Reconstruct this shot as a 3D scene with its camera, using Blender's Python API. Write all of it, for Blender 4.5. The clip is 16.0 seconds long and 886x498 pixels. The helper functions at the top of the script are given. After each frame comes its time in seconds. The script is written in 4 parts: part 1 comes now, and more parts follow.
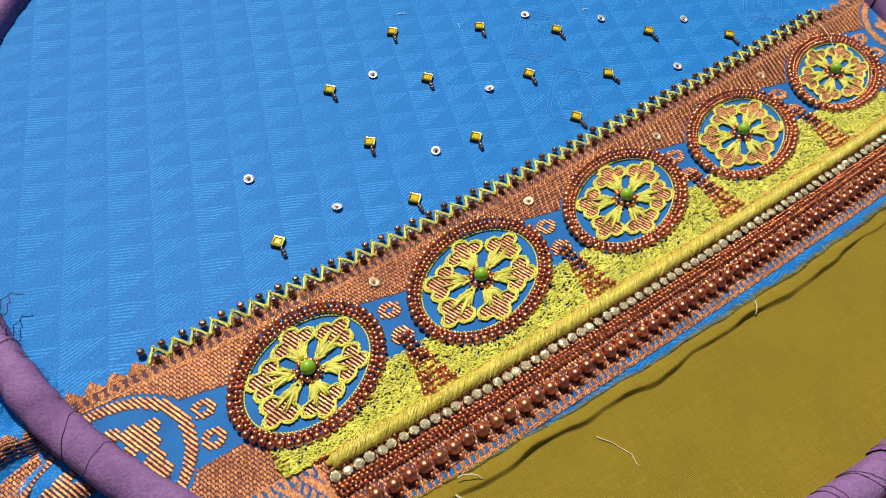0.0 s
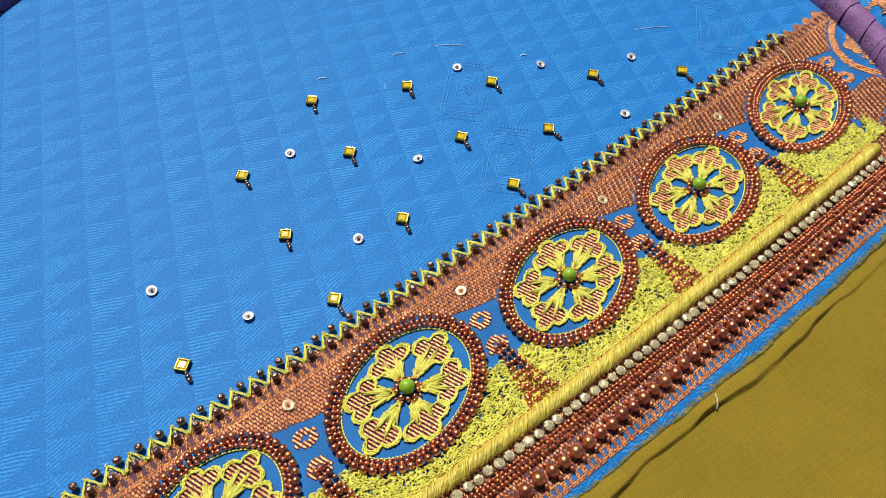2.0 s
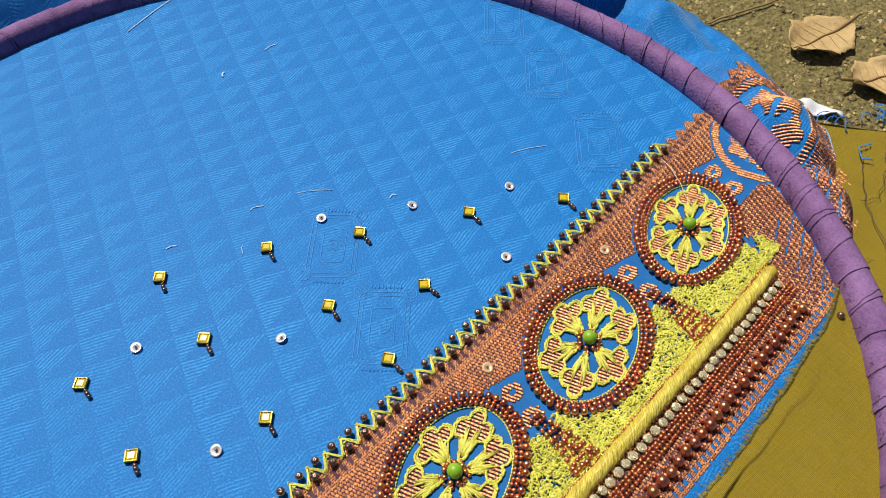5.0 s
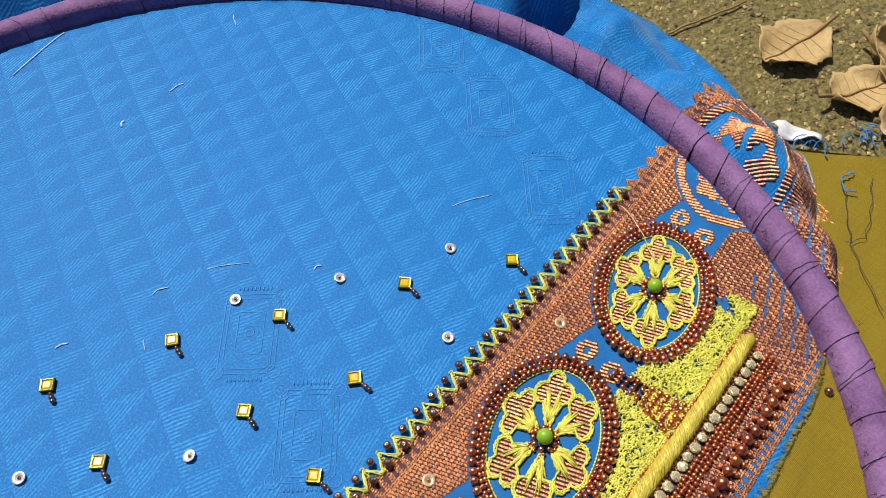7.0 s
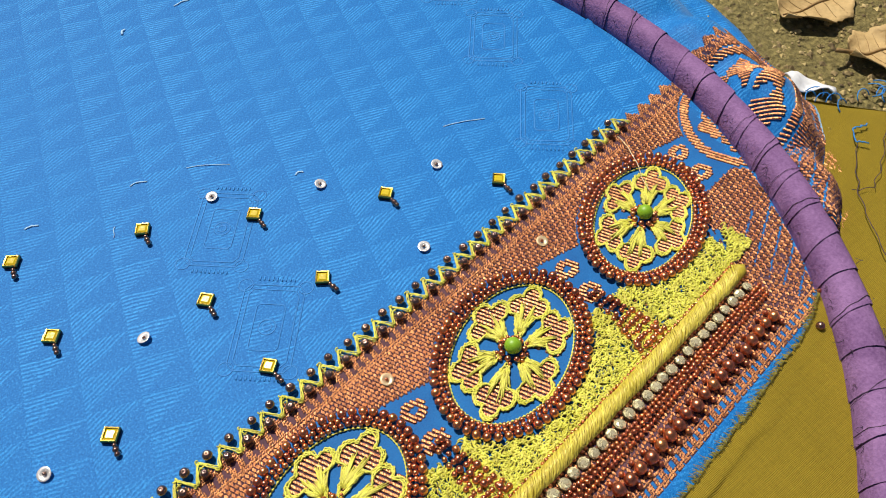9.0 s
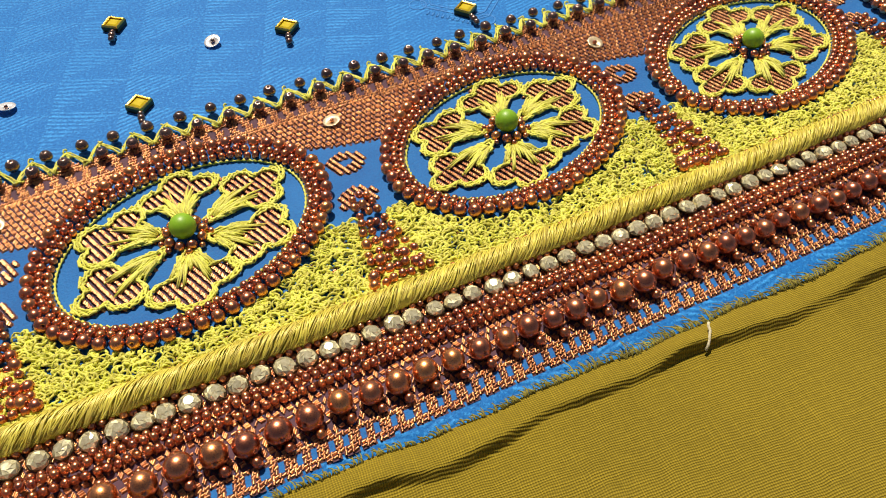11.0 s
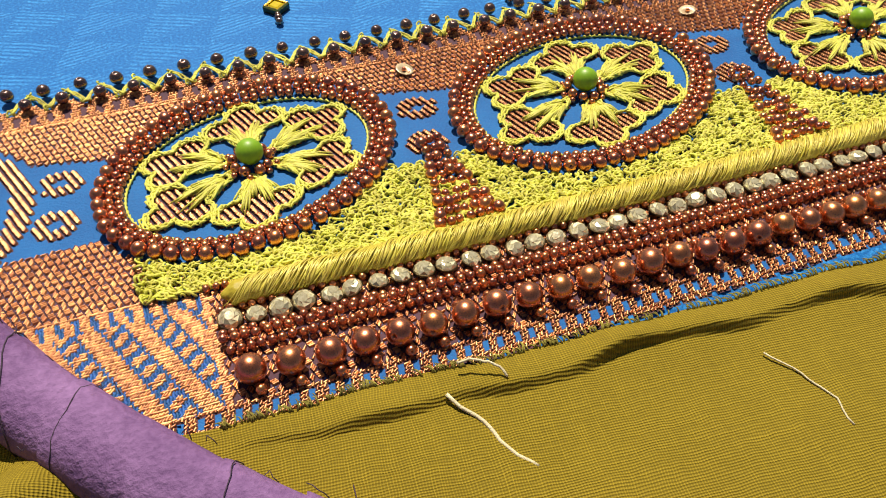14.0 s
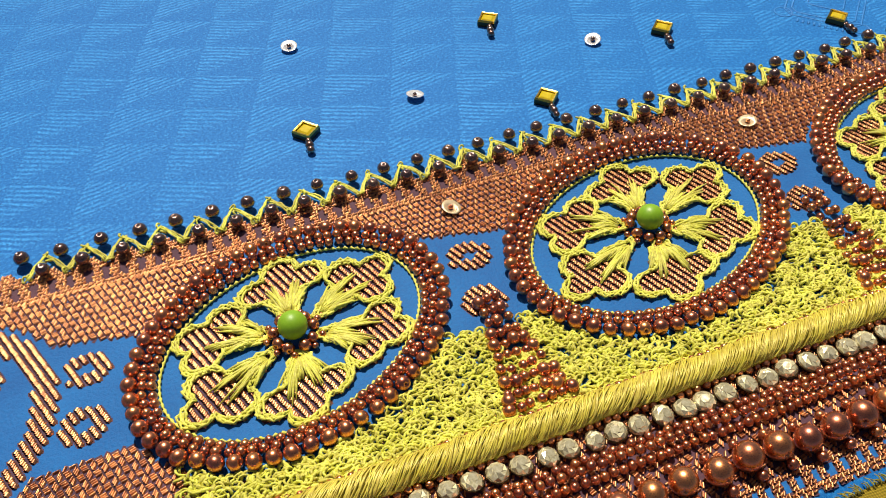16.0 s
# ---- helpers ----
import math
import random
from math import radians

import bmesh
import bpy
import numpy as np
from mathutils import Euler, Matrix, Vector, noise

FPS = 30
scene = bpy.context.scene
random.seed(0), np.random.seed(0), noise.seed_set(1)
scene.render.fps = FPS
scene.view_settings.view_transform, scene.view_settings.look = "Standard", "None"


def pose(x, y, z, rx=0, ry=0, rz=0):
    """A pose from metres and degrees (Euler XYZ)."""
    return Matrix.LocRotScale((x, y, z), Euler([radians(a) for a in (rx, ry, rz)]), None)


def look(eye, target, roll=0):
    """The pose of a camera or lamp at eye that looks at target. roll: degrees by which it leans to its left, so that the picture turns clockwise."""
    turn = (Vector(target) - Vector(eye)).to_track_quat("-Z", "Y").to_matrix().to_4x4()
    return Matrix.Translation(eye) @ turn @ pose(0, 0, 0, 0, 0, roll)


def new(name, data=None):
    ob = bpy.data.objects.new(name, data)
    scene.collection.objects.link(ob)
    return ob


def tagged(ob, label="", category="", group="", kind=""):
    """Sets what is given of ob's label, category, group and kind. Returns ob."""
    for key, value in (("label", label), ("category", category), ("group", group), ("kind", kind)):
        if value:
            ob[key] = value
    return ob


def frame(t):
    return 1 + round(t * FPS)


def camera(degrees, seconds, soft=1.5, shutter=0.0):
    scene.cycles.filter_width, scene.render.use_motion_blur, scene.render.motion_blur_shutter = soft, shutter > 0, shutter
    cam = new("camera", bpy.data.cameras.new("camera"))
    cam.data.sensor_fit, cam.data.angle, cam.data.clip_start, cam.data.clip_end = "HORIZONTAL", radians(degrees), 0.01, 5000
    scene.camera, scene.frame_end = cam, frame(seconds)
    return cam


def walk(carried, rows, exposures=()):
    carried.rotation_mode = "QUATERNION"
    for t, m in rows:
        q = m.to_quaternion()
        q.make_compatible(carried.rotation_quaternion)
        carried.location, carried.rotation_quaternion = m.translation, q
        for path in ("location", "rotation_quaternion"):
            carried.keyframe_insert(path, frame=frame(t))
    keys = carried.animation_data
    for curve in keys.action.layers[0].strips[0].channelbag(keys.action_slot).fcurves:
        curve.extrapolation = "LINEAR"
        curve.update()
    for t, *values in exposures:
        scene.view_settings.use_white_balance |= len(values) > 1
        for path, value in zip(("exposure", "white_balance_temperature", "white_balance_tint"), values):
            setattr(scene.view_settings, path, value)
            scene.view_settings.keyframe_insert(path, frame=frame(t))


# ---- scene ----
# Lengths are worked out in centimetres and scaled by CM.
CM = 0.01
cam = camera(58.53, 16.0, soft=1.0)
PATH = [
    (0, (-0.03493, -0.08776, 0.17807), (0.04211, 0.00348, 0.01763), 5.54),
    (0.5, (-0.02481, -0.08453, 0.17733), (0.05026, 0.00852, 0.01699), 4.01),
    (1, (-0.01597, -0.08189, 0.17997), (0.06060, 0.00874, 0.01897), 2.79),
    (1.5, (-0.00455, -0.07873, 0.17921), (0.07263, 0.01048, 0.01770), 2.04),
    (2, (0.00713, -0.07324, 0.17825), (0.07975, 0.01856, 0.01609), -0.37),
    (2.5, (0.02094, -0.06812, 0.18145), (0.09762, 0.02220, 0.02033), -1.04),
    (3, (0.02821, -0.06562, 0.18574), (0.10867, 0.02445, 0.02632), -1.47),
    (3.5, (0.03322, -0.06372, 0.18427), (0.11336, 0.02515, 0.02402), -1.71),
    (4, (0.04137, -0.06088, 0.18496), (0.12399, 0.02734, 0.02561), -1.08),
    (4.5, (0.04769, -0.05793, 0.18491), (0.13207, 0.03043, 0.02657), -1.21),
    (4.7, (0.05007, -0.05527, 0.18558), (0.13544, 0.03161, 0.02695), -0.97),
    (6.8, (0.09204, -0.03146, 0.18213), (0.17551, 0.04566, 0.01756), -1.63),
    (7, (0.09448, -0.03089, 0.17914), (0.17756, 0.04509, 0.01384), -2.03),
    (7.5, (0.09812, -0.03090, 0.17397), (0.18438, 0.04532, 0.01042), -1.66),
    (8, (0.09204, -0.03432, 0.17375), (0.17656, 0.04107, 0.00891), -2.52),
    (8.2, (0.09030, -0.03969, 0.17157), (0.17588, 0.03734, 0.00804), -2.09),
    (10.3, (0.07137, -0.07537, 0.10095), (0.13805, 0.03032, -0.05520), -0.18),
    (10.5, (0.06307, -0.08108, 0.09126), (0.12621, 0.02946, -0.06299), -0.66),
    (11, (0.05209, -0.08662, 0.08764), (0.11075, 0.02940, -0.06434), -0.18),
    (11.5, (0.04624, -0.09360, 0.08633), (0.10026, 0.02324, -0.06674), -0.22),
    (12, (0.03609, -0.09586, 0.08192), (0.09162, 0.02360, -0.06856), 0.43),
    (12.5, (0.02301, -0.09570, 0.08053), (0.07551, 0.02637, -0.06894), 0.61),
    (13, (0.01031, -0.09248, 0.07896), (0.06155, 0.03195, -0.06899), 1.05),
    (13.5, (-0.00008, -0.08775, 0.07721), (0.05067, 0.03670, -0.07091), 0.89),
    (14, (-0.00660, -0.08795, 0.07624), (0.04477, 0.03631, -0.07181), 1.15),
    (14.5, (-0.01166, -0.08756, 0.07432), (0.03884, 0.03910, -0.07199), 0.50),
    (15, (-0.01423, -0.08079, 0.07603), (0.03679, 0.04437, -0.07138), 0.67),
    (15.5, (-0.01326, -0.06952, 0.07980), (0.03755, 0.05473, -0.06845), 0.22),
    (16, (-0.00544, -0.06292, 0.08410), (0.04651, 0.06120, -0.06388), -0.36),
]
walk(cam, [(t, look(eye, target, roll)) for t, eye, target, roll in PATH], [(0, -0.08, 6450, 10), (4.7, -0.07, 6450, 10), (8.2, -0.05, 6450, 10), (10.5, 0.0, 7000, 10), (12.5, 0.08, 7000, 10), (14.5, 0.13, 7000, 10), (16, -0.02, 6900, 10)])

# ---- light ----
SUN_AZ, SUN_EL = radians(82), radians(60)
world = bpy.data.worlds.new("sky")
scene.world = world
world.use_nodes = True
wn = world.node_tree
sky = wn.nodes.new("ShaderNodeTexSky")
sky.sky_type = "NISHITA"
sky.sun_disc = False
sky.sun_elevation = SUN_EL
sky.sun_rotation = radians(90) - SUN_AZ
wn.nodes["Background"].inputs[1].default_value = 0.045
wn.links.new(sky.outputs[0], wn.nodes["Background"].inputs[0])
sun = new("sun", bpy.data.lights.new("sun", "SUN"))
sun.data.energy = 5.0
sun.data.angle = radians(0.6)
sun.data.color = (1.0, 0.94, 0.84)
to_sun = Vector((math.cos(SUN_EL) * math.cos(SUN_AZ), math.cos(SUN_EL) * math.sin(SUN_AZ), math.sin(SUN_EL)))
sun.matrix_world = look(to_sun * 2, (0, 0, 0))


# ---- materials ----
def nodes_of(name):
    m = bpy.data.materials.new(name)
    m.use_nodes = True
    t = m.node_tree
    return m, t, t.nodes["Principled BSDF"]


def node(t, kind, **inputs):
    n = t.nodes.new(kind)
    for k, v in inputs.items():
        n.inputs[k.replace("_", " ")].default_value = v
    return n


def mth(t, op, a, b=None, c=None):
    n = t.nodes.new("ShaderNodeMath")
    n.operation = op
    for i, v in enumerate((a, b, c)):
        if v is None:
            continue
        if isinstance(v, (int, float)):
            n.inputs[i].default_value = v
        else:
            t.links.new(v, n.inputs[i])
    return n.outputs[0]


def mixc(t, fac, a, b, blend="MIX"):
    n = t.nodes.new("ShaderNodeMix")
    n.data_type = "RGBA"
    n.blend_type = blend
    for sock, v in ((n.inputs[0], fac), (n.inputs[6], a), (n.inputs[7], b)):
        if isinstance(v, (int, float)):
            sock.default_value = v
        elif isinstance(v, tuple):
            sock.default_value = (*v, 1)
        else:
            t.links.new(v, sock)
    return n.outputs[2]


def coords(t, scale=100.0):
    """Object coordinates in centimetres."""
    tc = t.nodes.new("ShaderNodeTexCoord")
    mp = node(t, "ShaderNodeMapping", Scale=(scale, scale, scale))
    t.links.new(tc.outputs["Object"], mp.inputs[0])
    return mp.outputs[0]


def noise_of(t, co, scale, detail=3.0, rough=0.6):
    n = node(t, "ShaderNodeTexNoise", Scale=scale, Detail=detail, Roughness=rough)
    t.links.new(co, n.inputs["Vector"])
    return n.outputs[0]


def bump_of(t, bsdf, height, strength=0.5, dist=0.0003):
    b = node(t, "ShaderNodeBump", Strength=strength, Distance=dist)
    t.links.new(height, b.inputs["Height"])
    t.links.new(b.outputs[0], bsdf.inputs["Normal"])


def surface(name, c1, c2, rough=0.6, metal=0.0, big=0.6, fine=12.0, bump=0.4, dist=0.0003, vary="", amount=0.25, spec=0.5, sheen=0.0):
    """Two colours mixed by two scales of noise, with a fine relief. vary: 'object' or 'island' shifts the brightness piece by piece."""
    m, t, p = nodes_of(name)
    co = coords(t)
    n1, n2 = noise_of(t, co, big), noise_of(t, co, fine)
    both = mth(t, "ADD", mth(t, "MULTIPLY", n1, 0.6), mth(t, "MULTIPLY", n2, 0.4))
    f = mth(t, "MULTIPLY_ADD", both, 2.4, -0.7)
    t.nodes[-1].use_clamp = True
    col = mixc(t, f, c1, c2)
    if vary:
        if vary == "object":
            rnd = t.nodes.new("ShaderNodeObjectInfo").outputs["Random"]
        else:
            rnd = t.nodes.new("ShaderNodeNewGeometry").outputs["Random Per Island"]
        hsv = t.nodes.new("ShaderNodeHueSaturation")
        t.links.new(mth(t, "MULTIPLY_ADD", rnd, 2 * amount, 1 - amount), hsv.inputs["Value"])
        t.links.new(mth(t, "MULTIPLY_ADD", rnd, 0.02, 0.49), hsv.inputs["Hue"])
        t.links.new(col, hsv.inputs["Color"])
        col = hsv.outputs[0]
    t.links.new(col, p.inputs["Base Color"])
    p.inputs["Metallic"].default_value = metal
    p.inputs["Specular IOR Level"].default_value = spec
    p.inputs["Sheen Weight"].default_value = sheen
    r = mth(t, "MULTIPLY_ADD", n2, 0.25, rough - 0.12)
    t.links.new(r, p.inputs["Roughness"])
    if bump:
        bump_of(t, p, n2, bump, dist)
    return m


def blue_silk():
    """Plain-coloured jacquard silk: leaning columns, each row of a column half hatched and half plain."""
    m, t, p = nodes_of("blue_silk")
    co = coords(t)
    wob = noise_of(t, co, 1.3, 2.0)
    turn = node(t, "ShaderNodeMapping", Rotation=(0, 0, radians(21.5)))
    t.links.new(co, turn.inputs[0])
    sep = t.nodes.new("ShaderNodeSeparateXYZ")
    t.links.new(turn.outputs[0], sep.inputs[0])
    across = mth(t, "ADD", sep.outputs[0], mth(t, "MULTIPLY_ADD", wob, 0.08, -0.04))
    u = mth(t, "DIVIDE", mth(t, "ADD", across, 4.74), 1.176)
    col = mth(t, "FLOOR", u)
    fu = mth(t, "FRACT", u)
    v = mth(t, "DIVIDE", mth(t, "ADD", mth(t, "MULTIPLY_ADD", fu, 0.09, sep.outputs[1]), 0.49), 0.92)
    fv = mth(t, "FRACT", v)
    even = mth(t, "MODULO", mth(t, "ABSOLUTE", col), 2.0)
    rag = mth(t, "MULTIPLY_ADD", noise_of(t, co, 9.0, 2.0), 0.24, -0.12)
    tri = mth(t, "MULTIPLY_ADD", mth(t, "ADD", mth(t, "SUBTRACT", fv, fu), rag), 7.0, 0.5)
    t.nodes[-1].use_clamp = True
    plain = mth(t, "SUBTRACT", 1.0, tri)

    def hatch(deg, pitch):
        mp = node(t, "ShaderNodeMapping", Rotation=(0, 0, radians(deg)))
        t.links.new(turn.outputs[0], mp.inputs[0])
        sp = t.nodes.new("ShaderNodeSeparateXYZ")
        t.links.new(mp.outputs[0], sp.inputs[0])
        y = mth(t, "MULTIPLY_ADD", wob, 0.12, sp.outputs[1])
        return mth(t, "MULTIPLY_ADD", mth(t, "SINE", mth(t, "MULTIPLY", y, 6.283 / pitch)), 0.5, 0.5)

    h1, h2 = hatch(4, 0.10), hatch(-33, 0.092)
    line = mth(t, "ADD", mth(t, "MULTIPLY", h1, mth(t, "SUBTRACT", 1.0, even)), mth(t, "MULTIPLY", h2, even))
    broken = mth(t, "MULTIPLY_ADD", noise_of(t, co, 7.0, 3.0, 0.7), 2.2, -0.55)
    t.nodes[-1].use_clamp = True
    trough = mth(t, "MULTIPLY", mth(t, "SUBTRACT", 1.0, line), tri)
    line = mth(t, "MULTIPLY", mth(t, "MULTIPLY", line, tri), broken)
    weave = noise_of(t, co, 26.0, 3.0, 0.75)
    cloud = noise_of(t, co, 0.35, 3.0)
    patch = mth(t, "MULTIPLY_ADD", noise_of(t, co, 0.22, 3.0), 2.6, -0.75)
    t.nodes[-1].use_clamp = True
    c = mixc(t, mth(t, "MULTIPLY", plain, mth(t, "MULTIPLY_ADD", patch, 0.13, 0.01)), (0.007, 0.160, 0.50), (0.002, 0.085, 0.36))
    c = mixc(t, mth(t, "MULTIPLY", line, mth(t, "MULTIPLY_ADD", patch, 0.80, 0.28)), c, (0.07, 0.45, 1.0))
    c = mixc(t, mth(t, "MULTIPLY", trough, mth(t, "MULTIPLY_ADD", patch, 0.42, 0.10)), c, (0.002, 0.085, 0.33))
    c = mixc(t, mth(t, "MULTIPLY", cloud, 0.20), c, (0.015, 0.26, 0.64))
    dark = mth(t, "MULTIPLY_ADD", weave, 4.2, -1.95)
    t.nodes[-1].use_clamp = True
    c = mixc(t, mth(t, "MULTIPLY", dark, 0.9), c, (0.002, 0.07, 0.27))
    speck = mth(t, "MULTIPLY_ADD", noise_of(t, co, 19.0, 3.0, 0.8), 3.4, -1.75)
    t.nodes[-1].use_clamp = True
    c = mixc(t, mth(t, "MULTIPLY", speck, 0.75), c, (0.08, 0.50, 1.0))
    t.links.new(c, p.inputs["Base Color"])
    t.links.new(mth(t, "MULTIPLY_ADD", weave, 0.15, 0.50), p.inputs["Roughness"])
    p.inputs["Specular IOR Level"].default_value = 0.14
    p.inputs["Sheen Weight"].default_value = 0.42
    p.inputs["Sheen Roughness"].default_value = 0.4
    p.inputs["Sheen Tint"].default_value = (0.5, 0.75, 1.0, 1)
    h = mth(t, "ADD", mth(t, "MULTIPLY", line, 1.0), mth(t, "MULTIPLY", weave, 0.5))
    bump_of(t, p, h, 0.7, 0.0001)
    return m


def plain_weave(name, c1, c2, pitch=0.032, rough=0.8, sheen=0.0):
    """Cotton in plain weave: crossing threads in relief, thick and thin, over soft blotches, with shade painted into
    the gaps.
    """
    m, t, p = nodes_of(name)
    co = coords(t)
    wob = noise_of(t, co, 1.6, 2.0)
    mp = node(t, "ShaderNodeMapping", Rotation=(0, 0, radians(7)))
    t.links.new(co, mp.inputs[0])
    sep = t.nodes.new("ShaderNodeSeparateXYZ")
    t.links.new(mp.outputs[0], sep.inputs[0])
    threads = []
    for i, stretch in ((0, (22.0, 0.9, 1.0)), (1, (0.9, 22.0, 1.0))):
        along = mth(t, "MULTIPLY_ADD", wob, 0.10, sep.outputs[i])
        wave = mth(t, "MULTIPLY_ADD", mth(t, "SINE", mth(t, "MULTIPLY", along, 6.283 / pitch)), 0.5, 0.5)
        sm = node(t, "ShaderNodeMapping", Scale=stretch)
        t.links.new(mp.outputs[0], sm.inputs[0])
        slub = noise_of(t, sm.outputs[0], 1.0, 2.0)
        threads.append(mth(t, "MULTIPLY", wave, mth(t, "MULTIPLY_ADD", slub, 2.2, -0.15)))
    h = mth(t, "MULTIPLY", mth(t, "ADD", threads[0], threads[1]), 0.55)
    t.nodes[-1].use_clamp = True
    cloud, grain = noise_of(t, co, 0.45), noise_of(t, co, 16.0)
    # low height between threads pulls the colour dark, a painted shade in the gaps
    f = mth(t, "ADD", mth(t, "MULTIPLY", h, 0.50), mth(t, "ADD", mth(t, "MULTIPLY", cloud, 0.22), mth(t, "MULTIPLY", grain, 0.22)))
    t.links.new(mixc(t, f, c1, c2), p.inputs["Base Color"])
    p.inputs["Roughness"].default_value = rough
    p.inputs["Specular IOR Level"].default_value = 0.2
    p.inputs["Sheen Weight"].default_value = sheen
    bump_of(t, p, mth(t, "ADD", h, mth(t, "MULTIPLY", grain, 0.3)), 0.7, 0.00025)
    return m


def concrete():
    m, t, p = nodes_of("rough_ground")
    co = coords(t)
    n1, n2 = noise_of(t, co, 0.25, 5.0), noise_of(t, co, 4.0, 6.0, 0.75)
    vor = node(t, "ShaderNodeTexVoronoi", Scale=5.0)
    t.links.new(co, vor.inputs["Vector"])
    f = mth(t, "MULTIPLY_ADD", n2, 2.6, -0.85)
    t.nodes[-1].use_clamp = True
    c = mixc(t, f, (0.045, 0.035, 0.010), (0.52, 0.42, 0.15))
    c = mixc(t, mth(t, "MULTIPLY", n1, 0.6), c, (0.20, 0.165, 0.05))
    t.links.new(c, p.inputs["Base Color"])
    p.inputs["Roughness"].default_value = 0.9
    bump_of(t, p, mth(t, "ADD", n2, mth(t, "MULTIPLY", vor.outputs[0], 0.5)), 1.0, 0.002)
    return m


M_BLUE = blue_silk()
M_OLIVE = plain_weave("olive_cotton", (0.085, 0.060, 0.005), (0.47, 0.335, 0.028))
M_PURPLE = surface("purple_tape", (0.115, 0.050, 0.150), (0.32, 0.175, 0.37), 0.8, 0.0, 0.9, 13, 0.8, 0.0004, spec=0.2)
M_GROUND = concrete()
M_ZARI = surface("copper_zari", (0.36, 0.135, 0.058), (0.78, 0.385, 0.18), 0.42, 0.84, 0.5, 14, 0.5, 0.0002, "island", 0.35)
M_DEEP = surface("deep_blue_ground", (0.004, 0.085, 0.30), (0.010, 0.17, 0.48), 0.6, 0.0, 0.8, 24, 0.6, 0.0002, spec=0.15, sheen=0.2)
M_NAVY = surface("navy_thread", (0.006, 0.045, 0.18), (0.03, 0.16, 0.45), 0.6, 0.0, 3.0, 30, 0.4, vary="island", amount=0.4)
# blue-purple warp, its colour darkened to stand for shade between the copper threads
M_WARP = surface("shaded_warp", (0.045, 0.018, 0.035), (0.12, 0.045, 0.065), 0.8, 0.0, 2.0, 20, 0.4)
M_LIME = surface("lime_thread", (0.46, 0.45, 0.022), (0.84, 0.79, 0.13), 0.5, 0.0, 2.0, 26, 0.6, 0.0002, "island", 0.2, sheen=0.2)
M_BEAD = surface("copper_bead", (0.50, 0.095, 0.018), (0.84, 0.27, 0.06), 0.30, 0.95, 3.0, 20, 0.0, vary="object", amount=0.25)
M_DARKBEAD = surface("dark_copper_bead", (0.13, 0.05, 0.025), (0.24, 0.09, 0.045), 0.24, 0.85, 3.0, 20, 0.0, vary="object", amount=0.25)
for mm in (M_BEAD, M_DARKBEAD):
    mm.node_tree.nodes["Principled BSDF"].inputs["Coat Weight"].default_value = 1.0
    mm.node_tree.nodes["Principled BSDF"].inputs["Coat Roughness"].default_value = 0.26
    mm.node_tree.nodes["Principled BSDF"].inputs["Coat IOR"].default_value = 1.9
M_GREEN = surface("green_bead", (0.17, 0.36, 0.010), (0.27, 0.48, 0.025), 0.42, 0.0, 2.0, 20, 0.05)
M_GOLD = surface("gold_setting", (0.48, 0.31, 0.05), (0.70, 0.48, 0.10), 0.3, 1.0, 3.0, 30, 0.2)
M_AGED = surface("blackened_metal", (0.05, 0.035, 0.02), (0.12, 0.08, 0.03), 0.4, 0.8, 3.0, 30, 0.2)
M_STONE = surface("yellow_stone", (0.50, 0.36, 0.01), (0.72, 0.56, 0.03), 0.2, 0.0, 4.0, 20, 0.1)
M_SEQUIN = surface("silver_sequin", (0.74, 0.72, 0.72), (0.9, 0.88, 0.87), 0.25, 0.45, 4.0, 20, 0.2)
M_CREAM = surface("cream_sequin", (0.62, 0.45, 0.25), (0.85, 0.70, 0.46), 0.3, 0.4, 4.0, 20, 0.2)
M_THREAD = surface("cream_thread", (0.60, 0.50, 0.28), (0.82, 0.74, 0.50), 0.8, 0.0, 4.0, 40, 0.5)
M_DARKTHREAD = surface("dark_thread", (0.02, 0.012, 0.025), (0.09, 0.05, 0.09), 0.8, 0.0, 4.0, 40, 0.5)
M_BLUETHREAD = surface("blue_thread", (0.008, 0.15, 0.47), (0.035, 0.28, 0.72), 0.6, 0.0, 3.0, 30, 0.4)
M_LINT = surface("pale_lint", (0.25, 0.5, 0.8), (0.6, 0.78, 0.9), 0.8, 0.0, 3.0, 30, 0.3)
M_OLIVETHREAD = surface("olive_thread", (0.12, 0.10, 0.01), (0.38, 0.31, 0.05), 0.8, 0.0, 3.0, 30, 0.4, vary="island", amount=0.3)
M_LEAF = surface("dry_leaf", (0.36, 0.235, 0.085), (0.62, 0.44, 0.20), 0.7, 0.0, 0.7, 6, 0.7, 0.0006)
M_VEIN = surface("leaf_vein", (0.20, 0.12, 0.04), (0.36, 0.23, 0.09), 0.8, 0.0, 2.0, 9, 0.4)
M_PEBBLE = surface("grit", (0.16, 0.11, 0.04), (0.50, 0.38, 0.18), 0.9, 0.0, 1.0, 8, 0.6, 0.0005, "island", 0.7)
M_PAPER = surface("white_scrap", (0.65, 0.66, 0.68), (0.85, 0.85, 0.85), 0.6, 0.0, 1.0, 9, 0.3)


M_TUBE = surface("yellow_piping", (0.34, 0.26, 0.012), (0.62, 0.50, 0.05), 0.5, 0.0, 2.0, 18, 0.5, 0.0003)
M_TINSEL = surface("yellow_tinsel", (0.50, 0.40, 0.03), (0.80, 0.68, 0.13), 0.42, 0.1, 1.5, 9, 0.2, 0.0002, "island", 0.2, spec=0.6)
